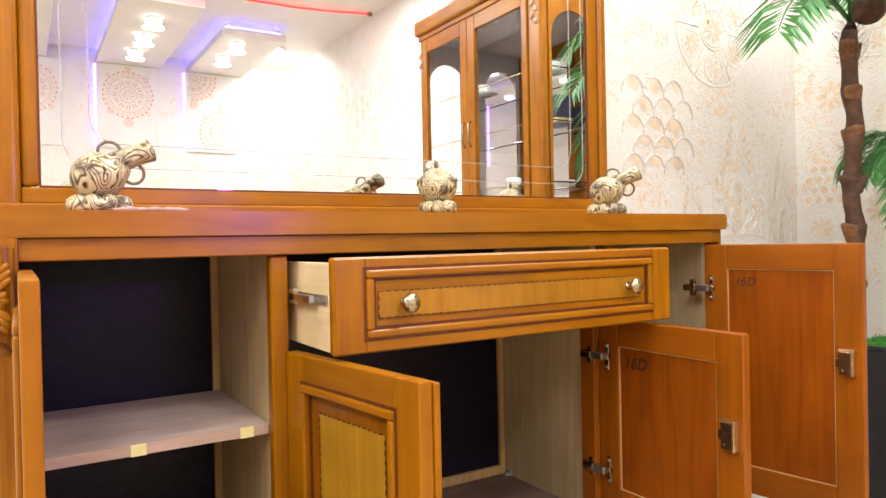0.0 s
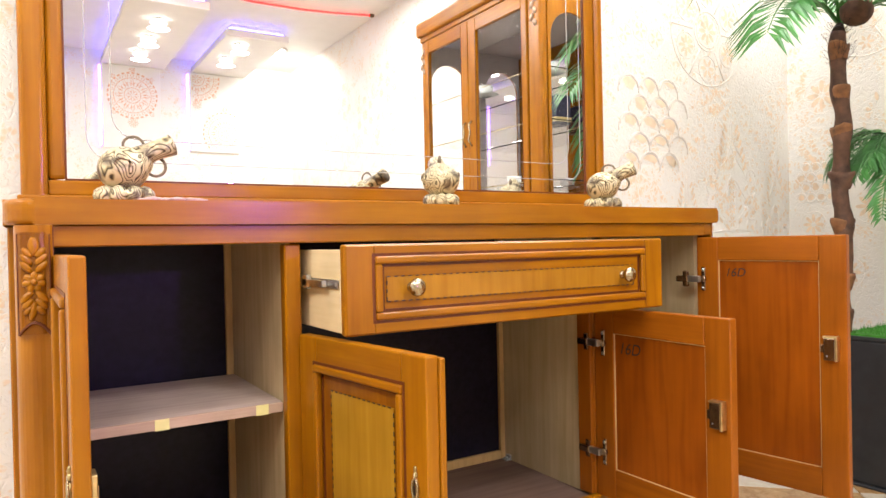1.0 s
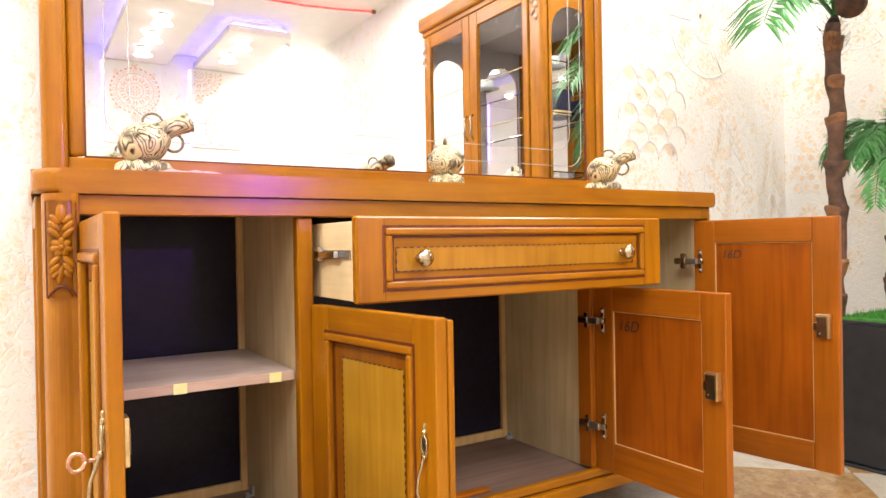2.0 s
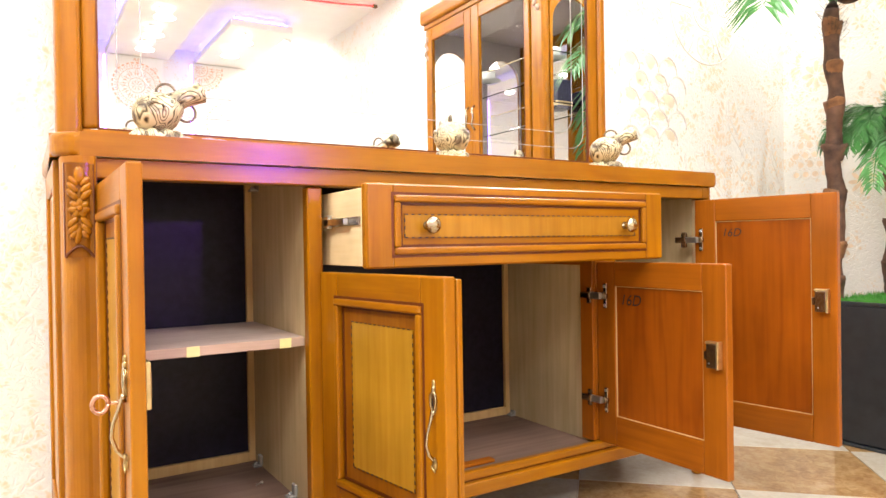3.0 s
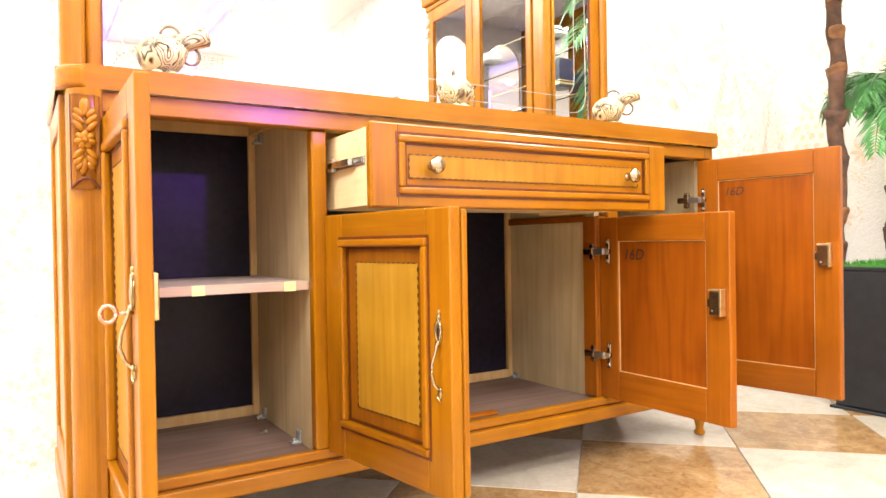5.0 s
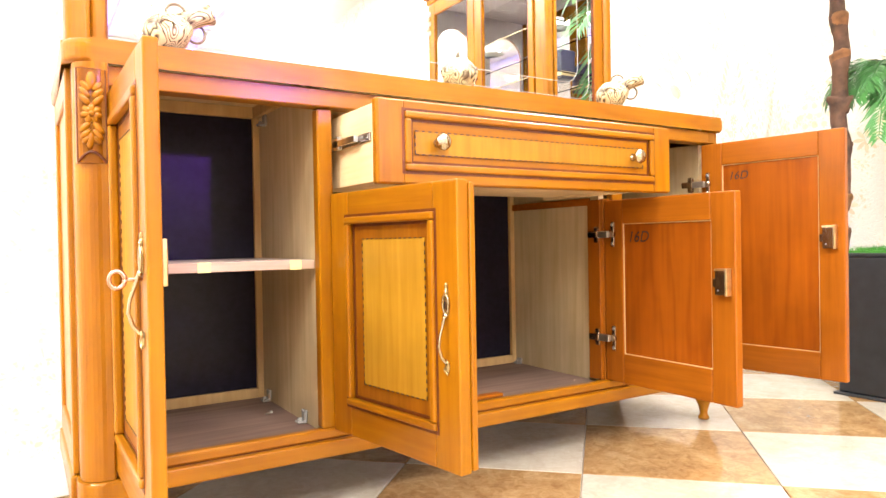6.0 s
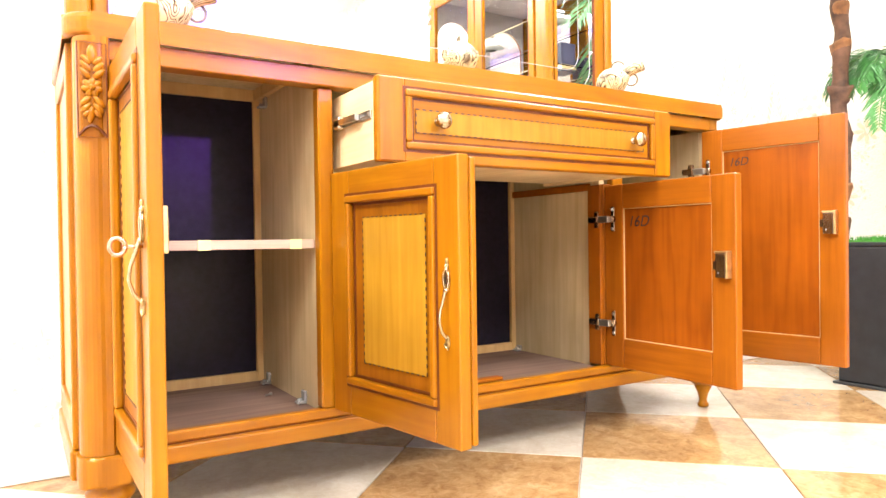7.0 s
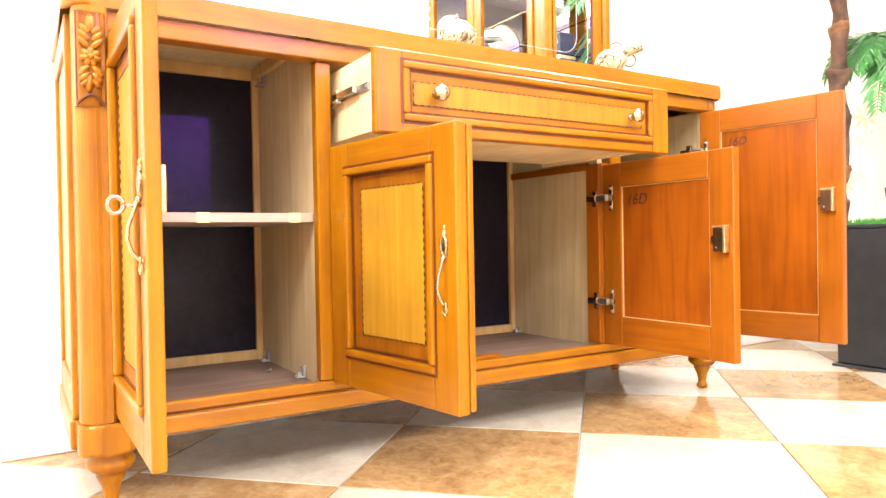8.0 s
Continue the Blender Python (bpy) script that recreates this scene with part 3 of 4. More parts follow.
def cabinet():
    t = thing("display_cabinet", pose(XR - 0.42, -1.905, 0), "tall orange cherry display cabinet with two glazed doors", "cabinet")
    W, D, H = 1.155, 0.41, 2.15
    part("base", box(0.0, D, 0, W, 0.0, 0.78, 0.005), WZ, t)
    part("top", box(-0.01, D, -0.01, W + 0.01, 2.02, 2.05, 0.004), WY, t)
    part("cornice", prism([(-0.028, -0.022), (D, -0.022), (D, W + 0.028), (-0.028, W + 0.028)], 2.05, H, 0.016, 3), WY, t, "moulded cornice")
    part("back_panel", box(D - 0.012, D - 0.004, 0.014, W - 0.014, 0.785, 2.015), SMOKED, t, "smoky mirrored back panel")
    for y0, y1 in ((0.0, 0.045), (W - 0.104, W)):
        part("pilaster", box(-0.008, 0.038, y0, y1, 0.78, 2.02, 0.018, 4), WZ, t)
        bm = bmesh.new()
        for k in range(5):
            blob(bm, (-0.010, (y0 + y1) / 2 + 0.011 * (-1) ** k, 1.835 + 0.030 * k), (0.010, 0.014, 0.022), pose(0, 0, 0, 30 * (-1) ** k, 0, 0), 1)
        part("carving", bm, EDGE, t, "pale carved flower", smooth=True)
    for y0, y1 in ((0.047, 0.524), (0.527, 1.049)):
        d = part("door", box(-0.012, 0.012, y0, y0 + 0.048 if y0 < 0.3 else y0 + 0.075, 0.80, 2.015, 0.004), WZ, t)
        ya = y0 + (0.048 if y0 < 0.3 else 0.075)
        yb = y1 - (0.068 if y0 < 0.3 else 0.042)
        part("stile", box(-0.012, 0.012, yb, y1, 0.80, 2.015, 0.004), WZ, d)
        part("rail", box(-0.012, 0.012, ya, yb, 1.935, 2.015, 0.004), WY, d)
        part("rail", box(-0.012, 0.012, ya, yb, 0.80, 0.87, 0.004), WY, d)
        part("pane", box(-0.002, 0.002, ya - 0.005, yb + 0.005, 0.86, 1.94), GLASS, d, "clear glass").visible_shadow = False
        part("glaze_line", box(-0.0135, -0.011, ya - 0.004, ya, 0.87, 1.935), GLAZE, d, "dark line of glaze and gap shade")
        part("glaze_line", box(-0.0135, -0.011, yb, yb + 0.004, 0.87, 1.935), GLAZE, d, "dark line of glaze and gap shade")
        yh = y1 - 0.028 if y0 < 0.3 else y0 + 0.028
        part("handle", tube([(-0.012, yh, 1.44), (-0.034, yh, 1.42), (-0.026, yh, 1.38), (-0.036, yh, 1.33), (-0.012, yh, 1.30)], 0.006, 6), NICKEL, d, "nickel handle", smooth=True)
    for y0, y1 in ((0.0, 0.012), (W - 0.012, W)):
        part("side_frame", arched_side(0.038, D, y0, y1, 0.78, 2.02, 0.055, 0.325, 0.87, 1.765), WZ, t, "side board with an arched opening")
        part("side_pane", box(0.05, 0.33, y0 + 0.004, y0 + 0.007, 0.865, 1.905), GLASS, t, "clear glass").visible_shadow = False
    for y0 in (0.0125, W - 0.0155):
        part("lining", arched_side(0.040, D - 0.014, y0, y0 + 0.003, 0.785, 2.015, 0.055, 0.325, 0.87, 1.765), SMOKYBOARD, t, "grey smoky lining")
    part("lining_top", box(0.020, D - 0.014, 0.016, W - 0.016, 2.013, 2.017), SMOKYBOARD, t, "grey smoky lining")
    for z in (1.06, 1.36, 1.62):
        sh = part("glass_shelf", box(0.03, D - 0.03, 0.02, W - 0.02, z, z + 0.006), GLASS, t, "clear glass shelf")
        sh.visible_shadow = False
        part("shelf_edge", box(0.0265, 0.0295, 0.02, W - 0.02, z + 0.001, z + 0.004), OAKGREY, sh, "pale polished edge")
    return t


cabinet()


def cup(x, y, z):
    t = thing("teacup", pose(x, y, z), "white porcelain teacup on a glass shelf", "cup", "teacups")
    part("bowl", lathe([(0.02, 0), (0.022, 0.006), (0.038, 0.03), (0.045, 0.06), (0.041, 0.06), (0.033, 0.03), (0.004, 0.01)], 18), PORC, t, smooth=True)
    part("saucer", lathe([(0.03, -0.0005), (0.075, 0.012), (0.076, 0.014), (0.03, 0.004)], 20), PORC, t, smooth=True)
    part("handle", tube([(0, 0.042, 0.05), (0, 0.062, 0.045), (0, 0.06, 0.025), (0, 0.036, 0.02)], 0.004, 6), PORC, t)


for y, z in ((-1.50, 1.6265), (-0.92, 1.6265), (-1.25, 1.0665), (-1.02, 1.0665)):
    cup(XR - 0.22, y, z)
for y in (-0.92, -1.08):
    t = thing("gift_box", pose(XR - 0.18, y, 1.3665), "dark navy patterned gift box on a glass shelf", "box", "gift boxes")
    part("box", box(-0.05, 0.05, -0.05, 0.05, 0, 0.15, 0.003), NAVY, t)
    part("band", box(-0.052, 0.052, -0.052, 0.052, 0.015, 0.035), BRASS, t, "gold band")

# ---- the sideboard ----
TOP = 0.835
side = thing("sideboard", pose(0, 0, 0), "orange cherry sideboard with open doors and pulled-out drawer", "sideboard")


def round_slab(x0, x1, y0, y1, r, n=8, right=None):
    q = r if right is None else right
    o = [(x1, y1), (x0, y1)]
    o += [(x0 + r + a, y0 + r + b) for a, b in arc(0, 0, r, 180, 270, n)]
    o += [(x1 - q + a, y0 + q + b) for a, b in arc(0, 0, q, 270, 360, n)]
    return o[::-1]


def hollow_top():
    bm = prism(round_slab(-0.013, 1.578, -0.024, 0.395, 0.040, right=0.014), 0.797, TOP, 0.009, 4)
    under = [f for f in bm.faces if f.normal.z < -0.9 and f.calc_area() > 0.1]
    bmesh.ops.inset_region(bm, faces=under, thickness=0.035)
    for v in under[0].verts:
        v.co.z = 0.8315
    return bm


part("top", hollow_top(), WX, side, "thick rounded top")
part("top_rail", box(0.048, 1.525, -0.014, 0.024, 0.764, 0.7965, 0.002), WX, side)
part("top_rail_end", box(1.525, 1.553, -0.012, 0.36, 0.764, 0.7965, 0.003), WX, side)
# Dark strip in the joint under the top, standing in for its shade.
part("shadow_gap", box(0.05, 1.545, 0.002, 0.012, 0.7945, 0.798), GLAZE, side, "dark line of glaze and gap shade")
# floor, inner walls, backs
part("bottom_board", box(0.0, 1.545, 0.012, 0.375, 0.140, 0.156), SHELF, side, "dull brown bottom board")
part("bottom_rail", box(0.045, 1.525, -0.006, 0.012, 0.144, 0.163, 0.003), WX, side)
part("base_rail", box(0.045, 1.565, -0.014, 0.02, 0.111, 0.1415, 0.004, 2), WX, side, "lower base moulding")
part("base_groove", box(0.045, 1.525, -0.002, 0.012, 0.1405, 0.1450), GLAZE, side, "dark line of glaze and gap shade")
part("batten", box(0.388, 0.402, 0.05, 0.360, 0.801, 0.8265, 0.001), PINE, side, "pale pine batten")
part("divider", box(0.402, 0.4185, 0.022, 0.372, 0.156, 0.8265), OAKGREY, side, "grey oak inner wall")
part("divider", box(1.143, 1.1595, 0.022, 0.372, 0.156, 0.8265), OAKGREY, side, "grey oak inner wall")
part("divider", box(1.190, 1.2065, 0.022, 0.372, 0.156, 0.8265), OAKGREY, side, "grey oak inner wall")
part("inner_end", box(1.525, 1.541, 0.022, 0.372, 0.156, 0.8265), OAKGREY, side, "grey oak inner wall")
part("inner_end", box(0.030, 0.044, 0.022, 0.372, 0.156, 0.8265), OAKGREY, side, "grey oak inner wall")
part("stile", box(0.400, 0.430, -0.004, 0.022, 0.163, 0.762, 0.003), WZ, side)
part("stile", box(1.168, 1.205, 0.0, 0.022, 0.163, 0.762, 0.003), WZ, side)
part("filler_strip", box(1.133, 1.143, 0.010, 0.052, 0.163, 0.606, 0.001), RZ, side)
part("filler_strip", box(1.143, 1.168, 0.008, 0.0215, 0.163, 0.608, 0.001), RZ, side)
part("slide_rail", box(1.135, 1.143, 0.05, 0.36, 0.594, 0.612, 0.001), RX, side, "dark wooden runner")
for x0, x1 in ((0.044, 0.402), (0.4185, 1.143), (1.2065, 1.525)):
    part("back_panel", box(x0, x1, 0.372, 0.378, 0.156, 0.8265), BLACK, side, "glossy black back panel")
    part("back_strip", box(x1 - 0.014, x1, 0.360, 0.372, 0.156, 0.8265, 0.001), PINE, side, "pale pine strip")
    part("back_strip", box(x0, x1 - 0.014, 0.360, 0.372, 0.156, 0.178, 0.001), PINE, side, "pale pine strip")
    part("back_strip", box(x0, x1 - 0.014, 0.360, 0.372, 0.801, 0.8265, 0.001), PINE, side, "pale pine strip")
part("under_top", box(0.044, 1.525, 0.024, 0.37, 0.827, 0.831), OAKGREY, side)
# corner columns
for x0, sx in ((0.0, 1), (1.562, -1)):
    pts = [(0.048, 0.03), (0.0, 0.03), (0.0, 0.01)] + [(0.033 + 0.033 * math.cos(radians(a)), 0.003 + 0.033 * math.sin(radians(a))) for a in range(185, 276, 10)] + [(0.045, -0.031), (0.048, -0.028)]
    if sx < 0:
        pts = [(0.010, 0.03), (0.0, 0.03), (0.0, -0.008), (0.003, -0.012), (0.008, -0.012), (0.010, -0.010)]
    out = [(x0 + sx * a, b) for a, b in pts]
    part("column", prism(out if sx > 0 else out[::-1], 0.148, 0.7965), WZ, side, "rounded corner column" if sx > 0 else "")
    if sx > 0:
        pts = [(0.076, 0.03), (0.0, 0.03), (0.0, 0.01)] + pts[3:-2] + [(0.068, -0.031), (0.076, -0.024)]
    out = [(x0 + sx * (a * 1.04 - 0.004), b * 1.12 - 0.003) for a, b in pts]
    part("column_foot", prism(out if sx > 0 else out[::-1], 0.098, 0.147, 0.006, 3), WZ, side)
part("column_glaze", box(0.0475, 0.0495, -0.027, 0.0, 0.150, 0.796), GLAZE, side, "dark line of glaze and gap shade")
# carved flower spray on the left column, in a sunk field
cv = part("carving_field", prism(round_slab(0.003, 0.045, -0.0318, -0.012, 0.012, 5), 0.640, 0.786), TONED, side, "sunk carved field")
bm = bmesh.new()
tube([(0.004, -0.034, 0.642), (0.004, -0.035, 0.783), (0.044, -0.035, 0.783), (0.044, -0.034, 0.642)], 0.0011, 6, bm)
tube([(0.004 + 0.040 * q / 8, -0.0345, 0.640 + 0.017 * math.sin(math.pi * q / 8)) for q in range(9)], 0.0022, 6, bm)
part("carved_border", bm, GLAZE, cv, "dark beaded border")


def leaf(x, z, a, l, w):
    q = bmesh.new()
    blob(q, (x + l * 0.5 * math.cos(radians(a)), -0.0340, z + l * 0.5 * math.sin(radians(a))), (l * 0.52, 0.0036, w), pose(0, 0, 0, 0, -a, 0), 2)
    part("carved_leaf", q, WZ, cv, smooth=True)


for k in range(7):
    leaf(0.0240, 0.715, 360 / 7 * k + 38, 0.0155, 0.0056)
for z, q, l in ((0.728, 1, 0.022), (0.739, 1, 0.021), (0.750, 1, 0.018), (0.702, -1, 0.022), (0.691, -1, 0.020), (0.681, -1, 0.016)):
    for f in (-1, 1):
        leaf(0.0240 + f * 0.002, z, 90 * q - f * q * 42, l, 0.0050)
leaf(0.0240, 0.752, 90, 0.028, 0.0075)
leaf(0.0240, 0.688, 262, 0.028, 0.0055)
bm = bmesh.new()
blob(bm, (0.0240, -0.039, 0.715), (0.0045, 0.003, 0.0045))
part("carved_bud", bm, WZ, cv, smooth=True)
# framed end panels
for xa, xb, xp in ((-0.008, 0.016, -0.002), (1.543, 1.562, 1.557)):
    part("end_stile", box(xa, xb, 0.031, 0.066, 0.148, 0.796, 0.002), WZ, side)
    part("end_stile", box(xa, xb, 0.340, 0.385, 0.148, 0.796, 0.002), WZ, side)
    part("end_rail", box(xa, xb, 0.066, 0.340, 0.752, 0.796, 0.002), WY, side)
    part("end_rail", box(xa, xb, 0.066, 0.340, 0.148, 0.200, 0.002), WY, side)
    part("end_panel", box(xp, xb - 0.002, 0.066, 0.340, 0.200, 0.752), SIDEWOOD, side, "end panel with glancing light put into its colour")
    part("end_base", box(xa - 0.004, xb + 0.006, 0.031, 0.388, 0.098, 0.146, 0.004, 2), WY, side)
# turned legs
LEG = [(0.010, 0.0), (0.0145, 0.003), (0.015, 0.009), (0.011, 0.014), (0.0105, 0.022), (0.0145, 0.040), (0.023, 0.058), (0.021, 0.062), (0.030, 0.066), (0.0365, 0.074), (0.037, 0.082), (0.030, 0.090), (0.034, 0.096), (0.035, 0.0975)]
for lx, ly in ((0.043, 0.010), (1.542, 0.028), (0.036, 0.355), (1.548, 0.362)):
    part("leg", lathe(LEG, 24), WZ, side, "turned leg", pose(lx, ly, 0), True)
# drawer runners fixed inside, plastic shelf pins and scraps
part("drawer_runner", box(0.430, 0.4385, -0.10, 0.33, 0.689, 0.700), ZINC, side, "zinc drawer slide")
part("runner_clip", box(0.430, 0.4395, -0.03, -0.006, 0.683, 0.708, 0.002), STEEL, side, "zinc clip")


def inlay_border(bm, x0, x1, z0, z1, y, step=0.0068, thick=0.0020):
    nx, nz = round((x1 - x0) / step), round((z1 - z0) / step)
    for i in range(nx):
        if i % 2 == 0:
            a = x0 + (x1 - x0) * i / nx
            for z in (z0, z1):
                add_box(bm, a, a + (x1 - x0) / nx, y, y + 0.001, z - thick / 2, z + thick / 2)
    for i in range(nz):
        if i % 2 == 0:
            a = z0 + (z1 - z0) * i / nz
            for x in (x0, x1):
                add_box(bm, x - thick / 2, x + thick / 2, y, y + 0.001, a, a + (z1 - z0) / nz)


def moulding(parent, x0, x1, z0, z1, y, field, w=0.013):
    """A raised bead round a sunk field, with dark glaze in its quirks. y: the face it rises from."""
    for a, b, c, d, m in ((x0, x1, z1 - w, z1, WX), (x0, x1, z0, z0 + w, WX),
                          (x0, x0 + w, z0 + w, z1 - w, WZ), (x1 - w, x1, z0 + w, z1 - w, WZ)):
        part("moulding", box(a, b, y - 0.006, field, c, d, 0.0042, 3), m, parent)
    t = 0.0048
    for g, yy in ((-t, y - 0.0007), (w, field - 0.0009)):
        for a, b, c, d in ((x0 + g, x1 - g, z0 + g, z0 + g + t), (x0 + g, x1 - g, z1 - g - t, z1 - g),
                           (x0 + g, x0 + g + t, z0 + g + t, z1 - g - t), (x1 - g - t, x1 - g, z0 + g + t, z1 - g - t)):
            part("glaze_line", box(a, b, yy, yy + 0.003, c, d), GLAZE, parent, "dark line of glaze and gap shade")


# ---- the drawer ----
drawer = part("drawer", box(0.445, 1.186, -0.160, -0.142, 0.611, 0.759, 0.003), WX, side, "pulled-out drawer with inlaid front")
for x0, x1 in ((0.445, 0.4965), (1.1295, 1.186)):
    part("drawer_stile", box(x0 + 0.002, x1 - (0.002 if x1 > 1 else 0), -0.1625, -0.159, 0.613, 0.757, 0.0015), WZ, drawer)
for z0, z1 in ((0.613, 0.633), (0.740, 0.757)):
    part("drawer_rail", box(0.4965, 1.1295, -0.1625, -0.159, z0, z1, 0.0015), WX, drawer)
moulding(drawer, 0.4975, 1.1285, 0.634, 0.739, -0.1625, -0.1600)
part("inlay", box(0.519, 1.095, -0.1622, -0.1595, 0.664, 0.705), GOLDX, drawer, "golden oak inlay")
bm = bmesh.new()
inlay_border(bm, 0.519, 1.095, 0.664, 0.705, -0.1630)
part("inlay_border", bm, DASH, drawer, "dashed dark inlay line")
KNOB = [(0.0085, 0), (0.0085, 0.002), (0.006, 0.004), (0.0055, 0.010), (0.0075, 0.014), (0.0135, 0.017), (0.0155, 0.021), (0.0145, 0.025), (0.010, 0.0285), (0.003, 0.030)]
for kx in (0.565, 1.064):
    part("knob", lathe(KNOB, 24), NICKEL, drawer, "round satin nickel knob", pose(kx, -0.1618, 0.686, 90), True)
part("drawer_side", box(0.4455, 0.4575, -0.142, 0.20, 0.615, 0.751, 0.001), MAPLE, drawer, "pale maple drawer side")
part("drawer_side", box(1.116, 1.128, -0.142, 0.20, 0.615, 0.751, 0.001), MAPLE, drawer, "pale maple drawer side")
part("drawer_back", box(0.4575, 1.116, 0.188, 0.20, 0.626, 0.742), MAPLE, drawer)
part("drawer_bottom", box(0.4575, 1.116, -0.142, 0.188, 0.622, 0.628), MAPLE, drawer)
part("slide", box(0.4415, 0.4455, -0.139, 0.16, 0.687, 0.702, 0.001), ZINC, drawer, "zinc drawer slide")
part("slide_lip", box(0.4395, 0.4415, -0.135, 0.14, 0.691, 0.698, 0.0008), STEEL, drawer)
part("slide", box(1.128, 1.133, -0.139, 0.16, 0.687, 0.702, 0.001), ZINC, drawer, "zinc drawer slide")


# ---- doors ----
def handle(d, x, z, y):
    """A cast bail handle with leaf-shaped ends."""
    h = part("handle", tube([(x, y - 0.001, z + 0.024), (x, y - 0.006, z + 0.014), (x, y - 0.009, z + 0.004), (x, y - 0.015, z - 0.012), (x, y - 0.017, z - 0.028), (x, y - 0.012, z - 0.044), (x, y - 0.004, z - 0.052), (x, y - 0.001, z - 0.056)],
                             [0.0020, 0.0027, 0.0025, 0.0022, 0.0023, 0.0026, 0.0028, 0.0018], 10), NICKEL, d, "cast antique nickel handle", smooth=True)
    bm = bmesh.new()
    blob(bm, (x, y - 0.001, z + 0.034), (0.0072, 0.0028, 0.0185))
    blob(bm, (x, y - 0.001, z + 0.0555), (0.0040, 0.003, 0.0050))
    blob(bm, (x, y - 0.001, z + 0.0625), (0.0028, 0.003, 0.0055))
    e = part("escutcheon", bm, DULLBRASS, h, "leaf-shaped dark brass back plate", smooth=True)
    bm = bmesh.new()
    for f in (-1, 1):
        tube([(x + f * 0.0065 * math.sin(math.pi * q / 10) * (1 if q < 8 else 0.4), y - 0.0032, z + 0.016 + 0.0042 * q) for q in range(11)], [0.0012 + 0.0006 * math.sin(math.pi * q / 10) for q in range(11)], 6, bm)
    blob(bm, (x, y - 0.004, z + 0.018), (0.0048, 0.0035, 0.0045))
    part("escutcheon_rim", bm, NICKEL, h, smooth=True)
    part("keyhole", box(x - 0.0012, x + 0.0012, y - 0.0043, y - 0.0030, z + 0.028, z + 0.040), INK, h, "dark keyhole")
    bm = bmesh.new()
    blob(bm, (x, y - 0.001, z - 0.060), (0.0050, 0.0028, 0.0100))
    tube([(x + 0.0045 * math.sin(q * 0.9), y - 0.0035, z - 0.050 - 0.0026 * q) for q in range(9)], [0.0022 - 0.00012 * q for q in range(9)], 6, bm)
    part("handle_curl", bm, DULLBRASS, h, smooth=True)
    return h


def door(hinge, w, h, sx, label, low, high, T=0.022, back=0.0, knob=True, lip=False):
    """A framed door. Local x runs from the hinge (times sx, from -back), its front looks to -y, its foot is at z 0."""
    S, R = low, high
    near = 0.058 - back

    def span(a, b):
        return (a, b) if sx > 0 else (-b, -a)

    far = w - 0.058
    d = part("door", box(*span(near, far), 0.0075 - T, -0.006, S, h - R), PANELIN if sx < 0 else TONED, side, label, hinge)
    for a, b in ((-back, near), (far, w)):
        part("door_stile", box(*span(a, b), -T, 0, 0, h, 0.0028, 2), RZ if sx < 0 else WZ, d)
    for a, b in ((0, S), (h - R, h)):
        part("door_rail", box(*span(near, far), -T, 0, a, b, 0.0025, 2), RX if sx < 0 else WX, d)
    # Thin strips round the panel, pine on the right-hinged doors.
    for a, b, c, e in ((near - 0.001, far + 0.001, S - 0.001, S + 0.0015), (near - 0.001, far + 0.001, h - R - 0.0015, h - R + 0.001), (near - 0.001, near + 0.0015, S, h - R), (far - 0.0015, far + 0.001, S, h - R)):
        p, q = span(a, b)
        part("inner_bead", box(p, q, -0.007, -0.003, c, e), PINE if sx < 0 else RX, d, "thin edge line round the panel")
    a, b = span(near - 0.006, far + 0.004)
    moulding(d, a, b, S - 0.003, h - R + 0.003, -T, 0.0075 - T)
    a, b = span(near + 0.038, far - 0.027)
    part("inlay", box(a, b, 0.0058 - T, 0.008 - T, S + 0.039, h - R - 0.037), GOLDZ, d, "golden oak inlay")
    bm = bmesh.new()
    inlay_border(bm, a, b, S + 0.039, h - R - 0.037, 0.0048 - T)
    part("inlay_border", bm, DASH, d, "dashed dark inlay line")
    if lip:
        part("meeting_strip", box(*span(w - 0.018, w + 0.003), 0.0005, 0.011, 0.004, h - 0.004, 0.0025, 2), WZ, d, "rounded meeting strip")
    if knob:
        handle(d, sx * (w - 0.027), h * 0.54 - 0.019, -T)
    return d


def lock(d, x, z, sx):
    lk = part("lock", box(x - 0.013, x + 0.012, 0.0, 0.015, z - 0.026, z + 0.024, 0.002, 2), BRONZE, d, "dark bronze rim lock")
    part("lock_plate", box(x - 0.015, x + 0.016, 0.0, 0.003, z - 0.026, z + 0.028, 0.001), BRASS, lk, "brass plate")
    part("lock_plate", box(x + sx * 0.012, x + sx * 0.017, 0.0, 0.017, z - 0.027, z + 0.029, 0.001), BRASS, lk, "brass plate")
    part("lock_lip", box(x - 0.013, x + 0.013, 0.002, 0.016, z + 0.024, z + 0.028, 0.001), BRASS, lk, "brass lip")
    part("lock_bolt", box(x - sx * 0.013, x - sx * 0.020, 0.003, 0.011, z - 0.010, z + 0.008, 0.001), BRONZE, lk)
    q = bmesh.new()
    blob(q, (x - sx * 0.004, 0.0155, z - 0.016), (0.002, 0.001, 0.002), None, 1)
    part("screw", q, STEEL, lk)


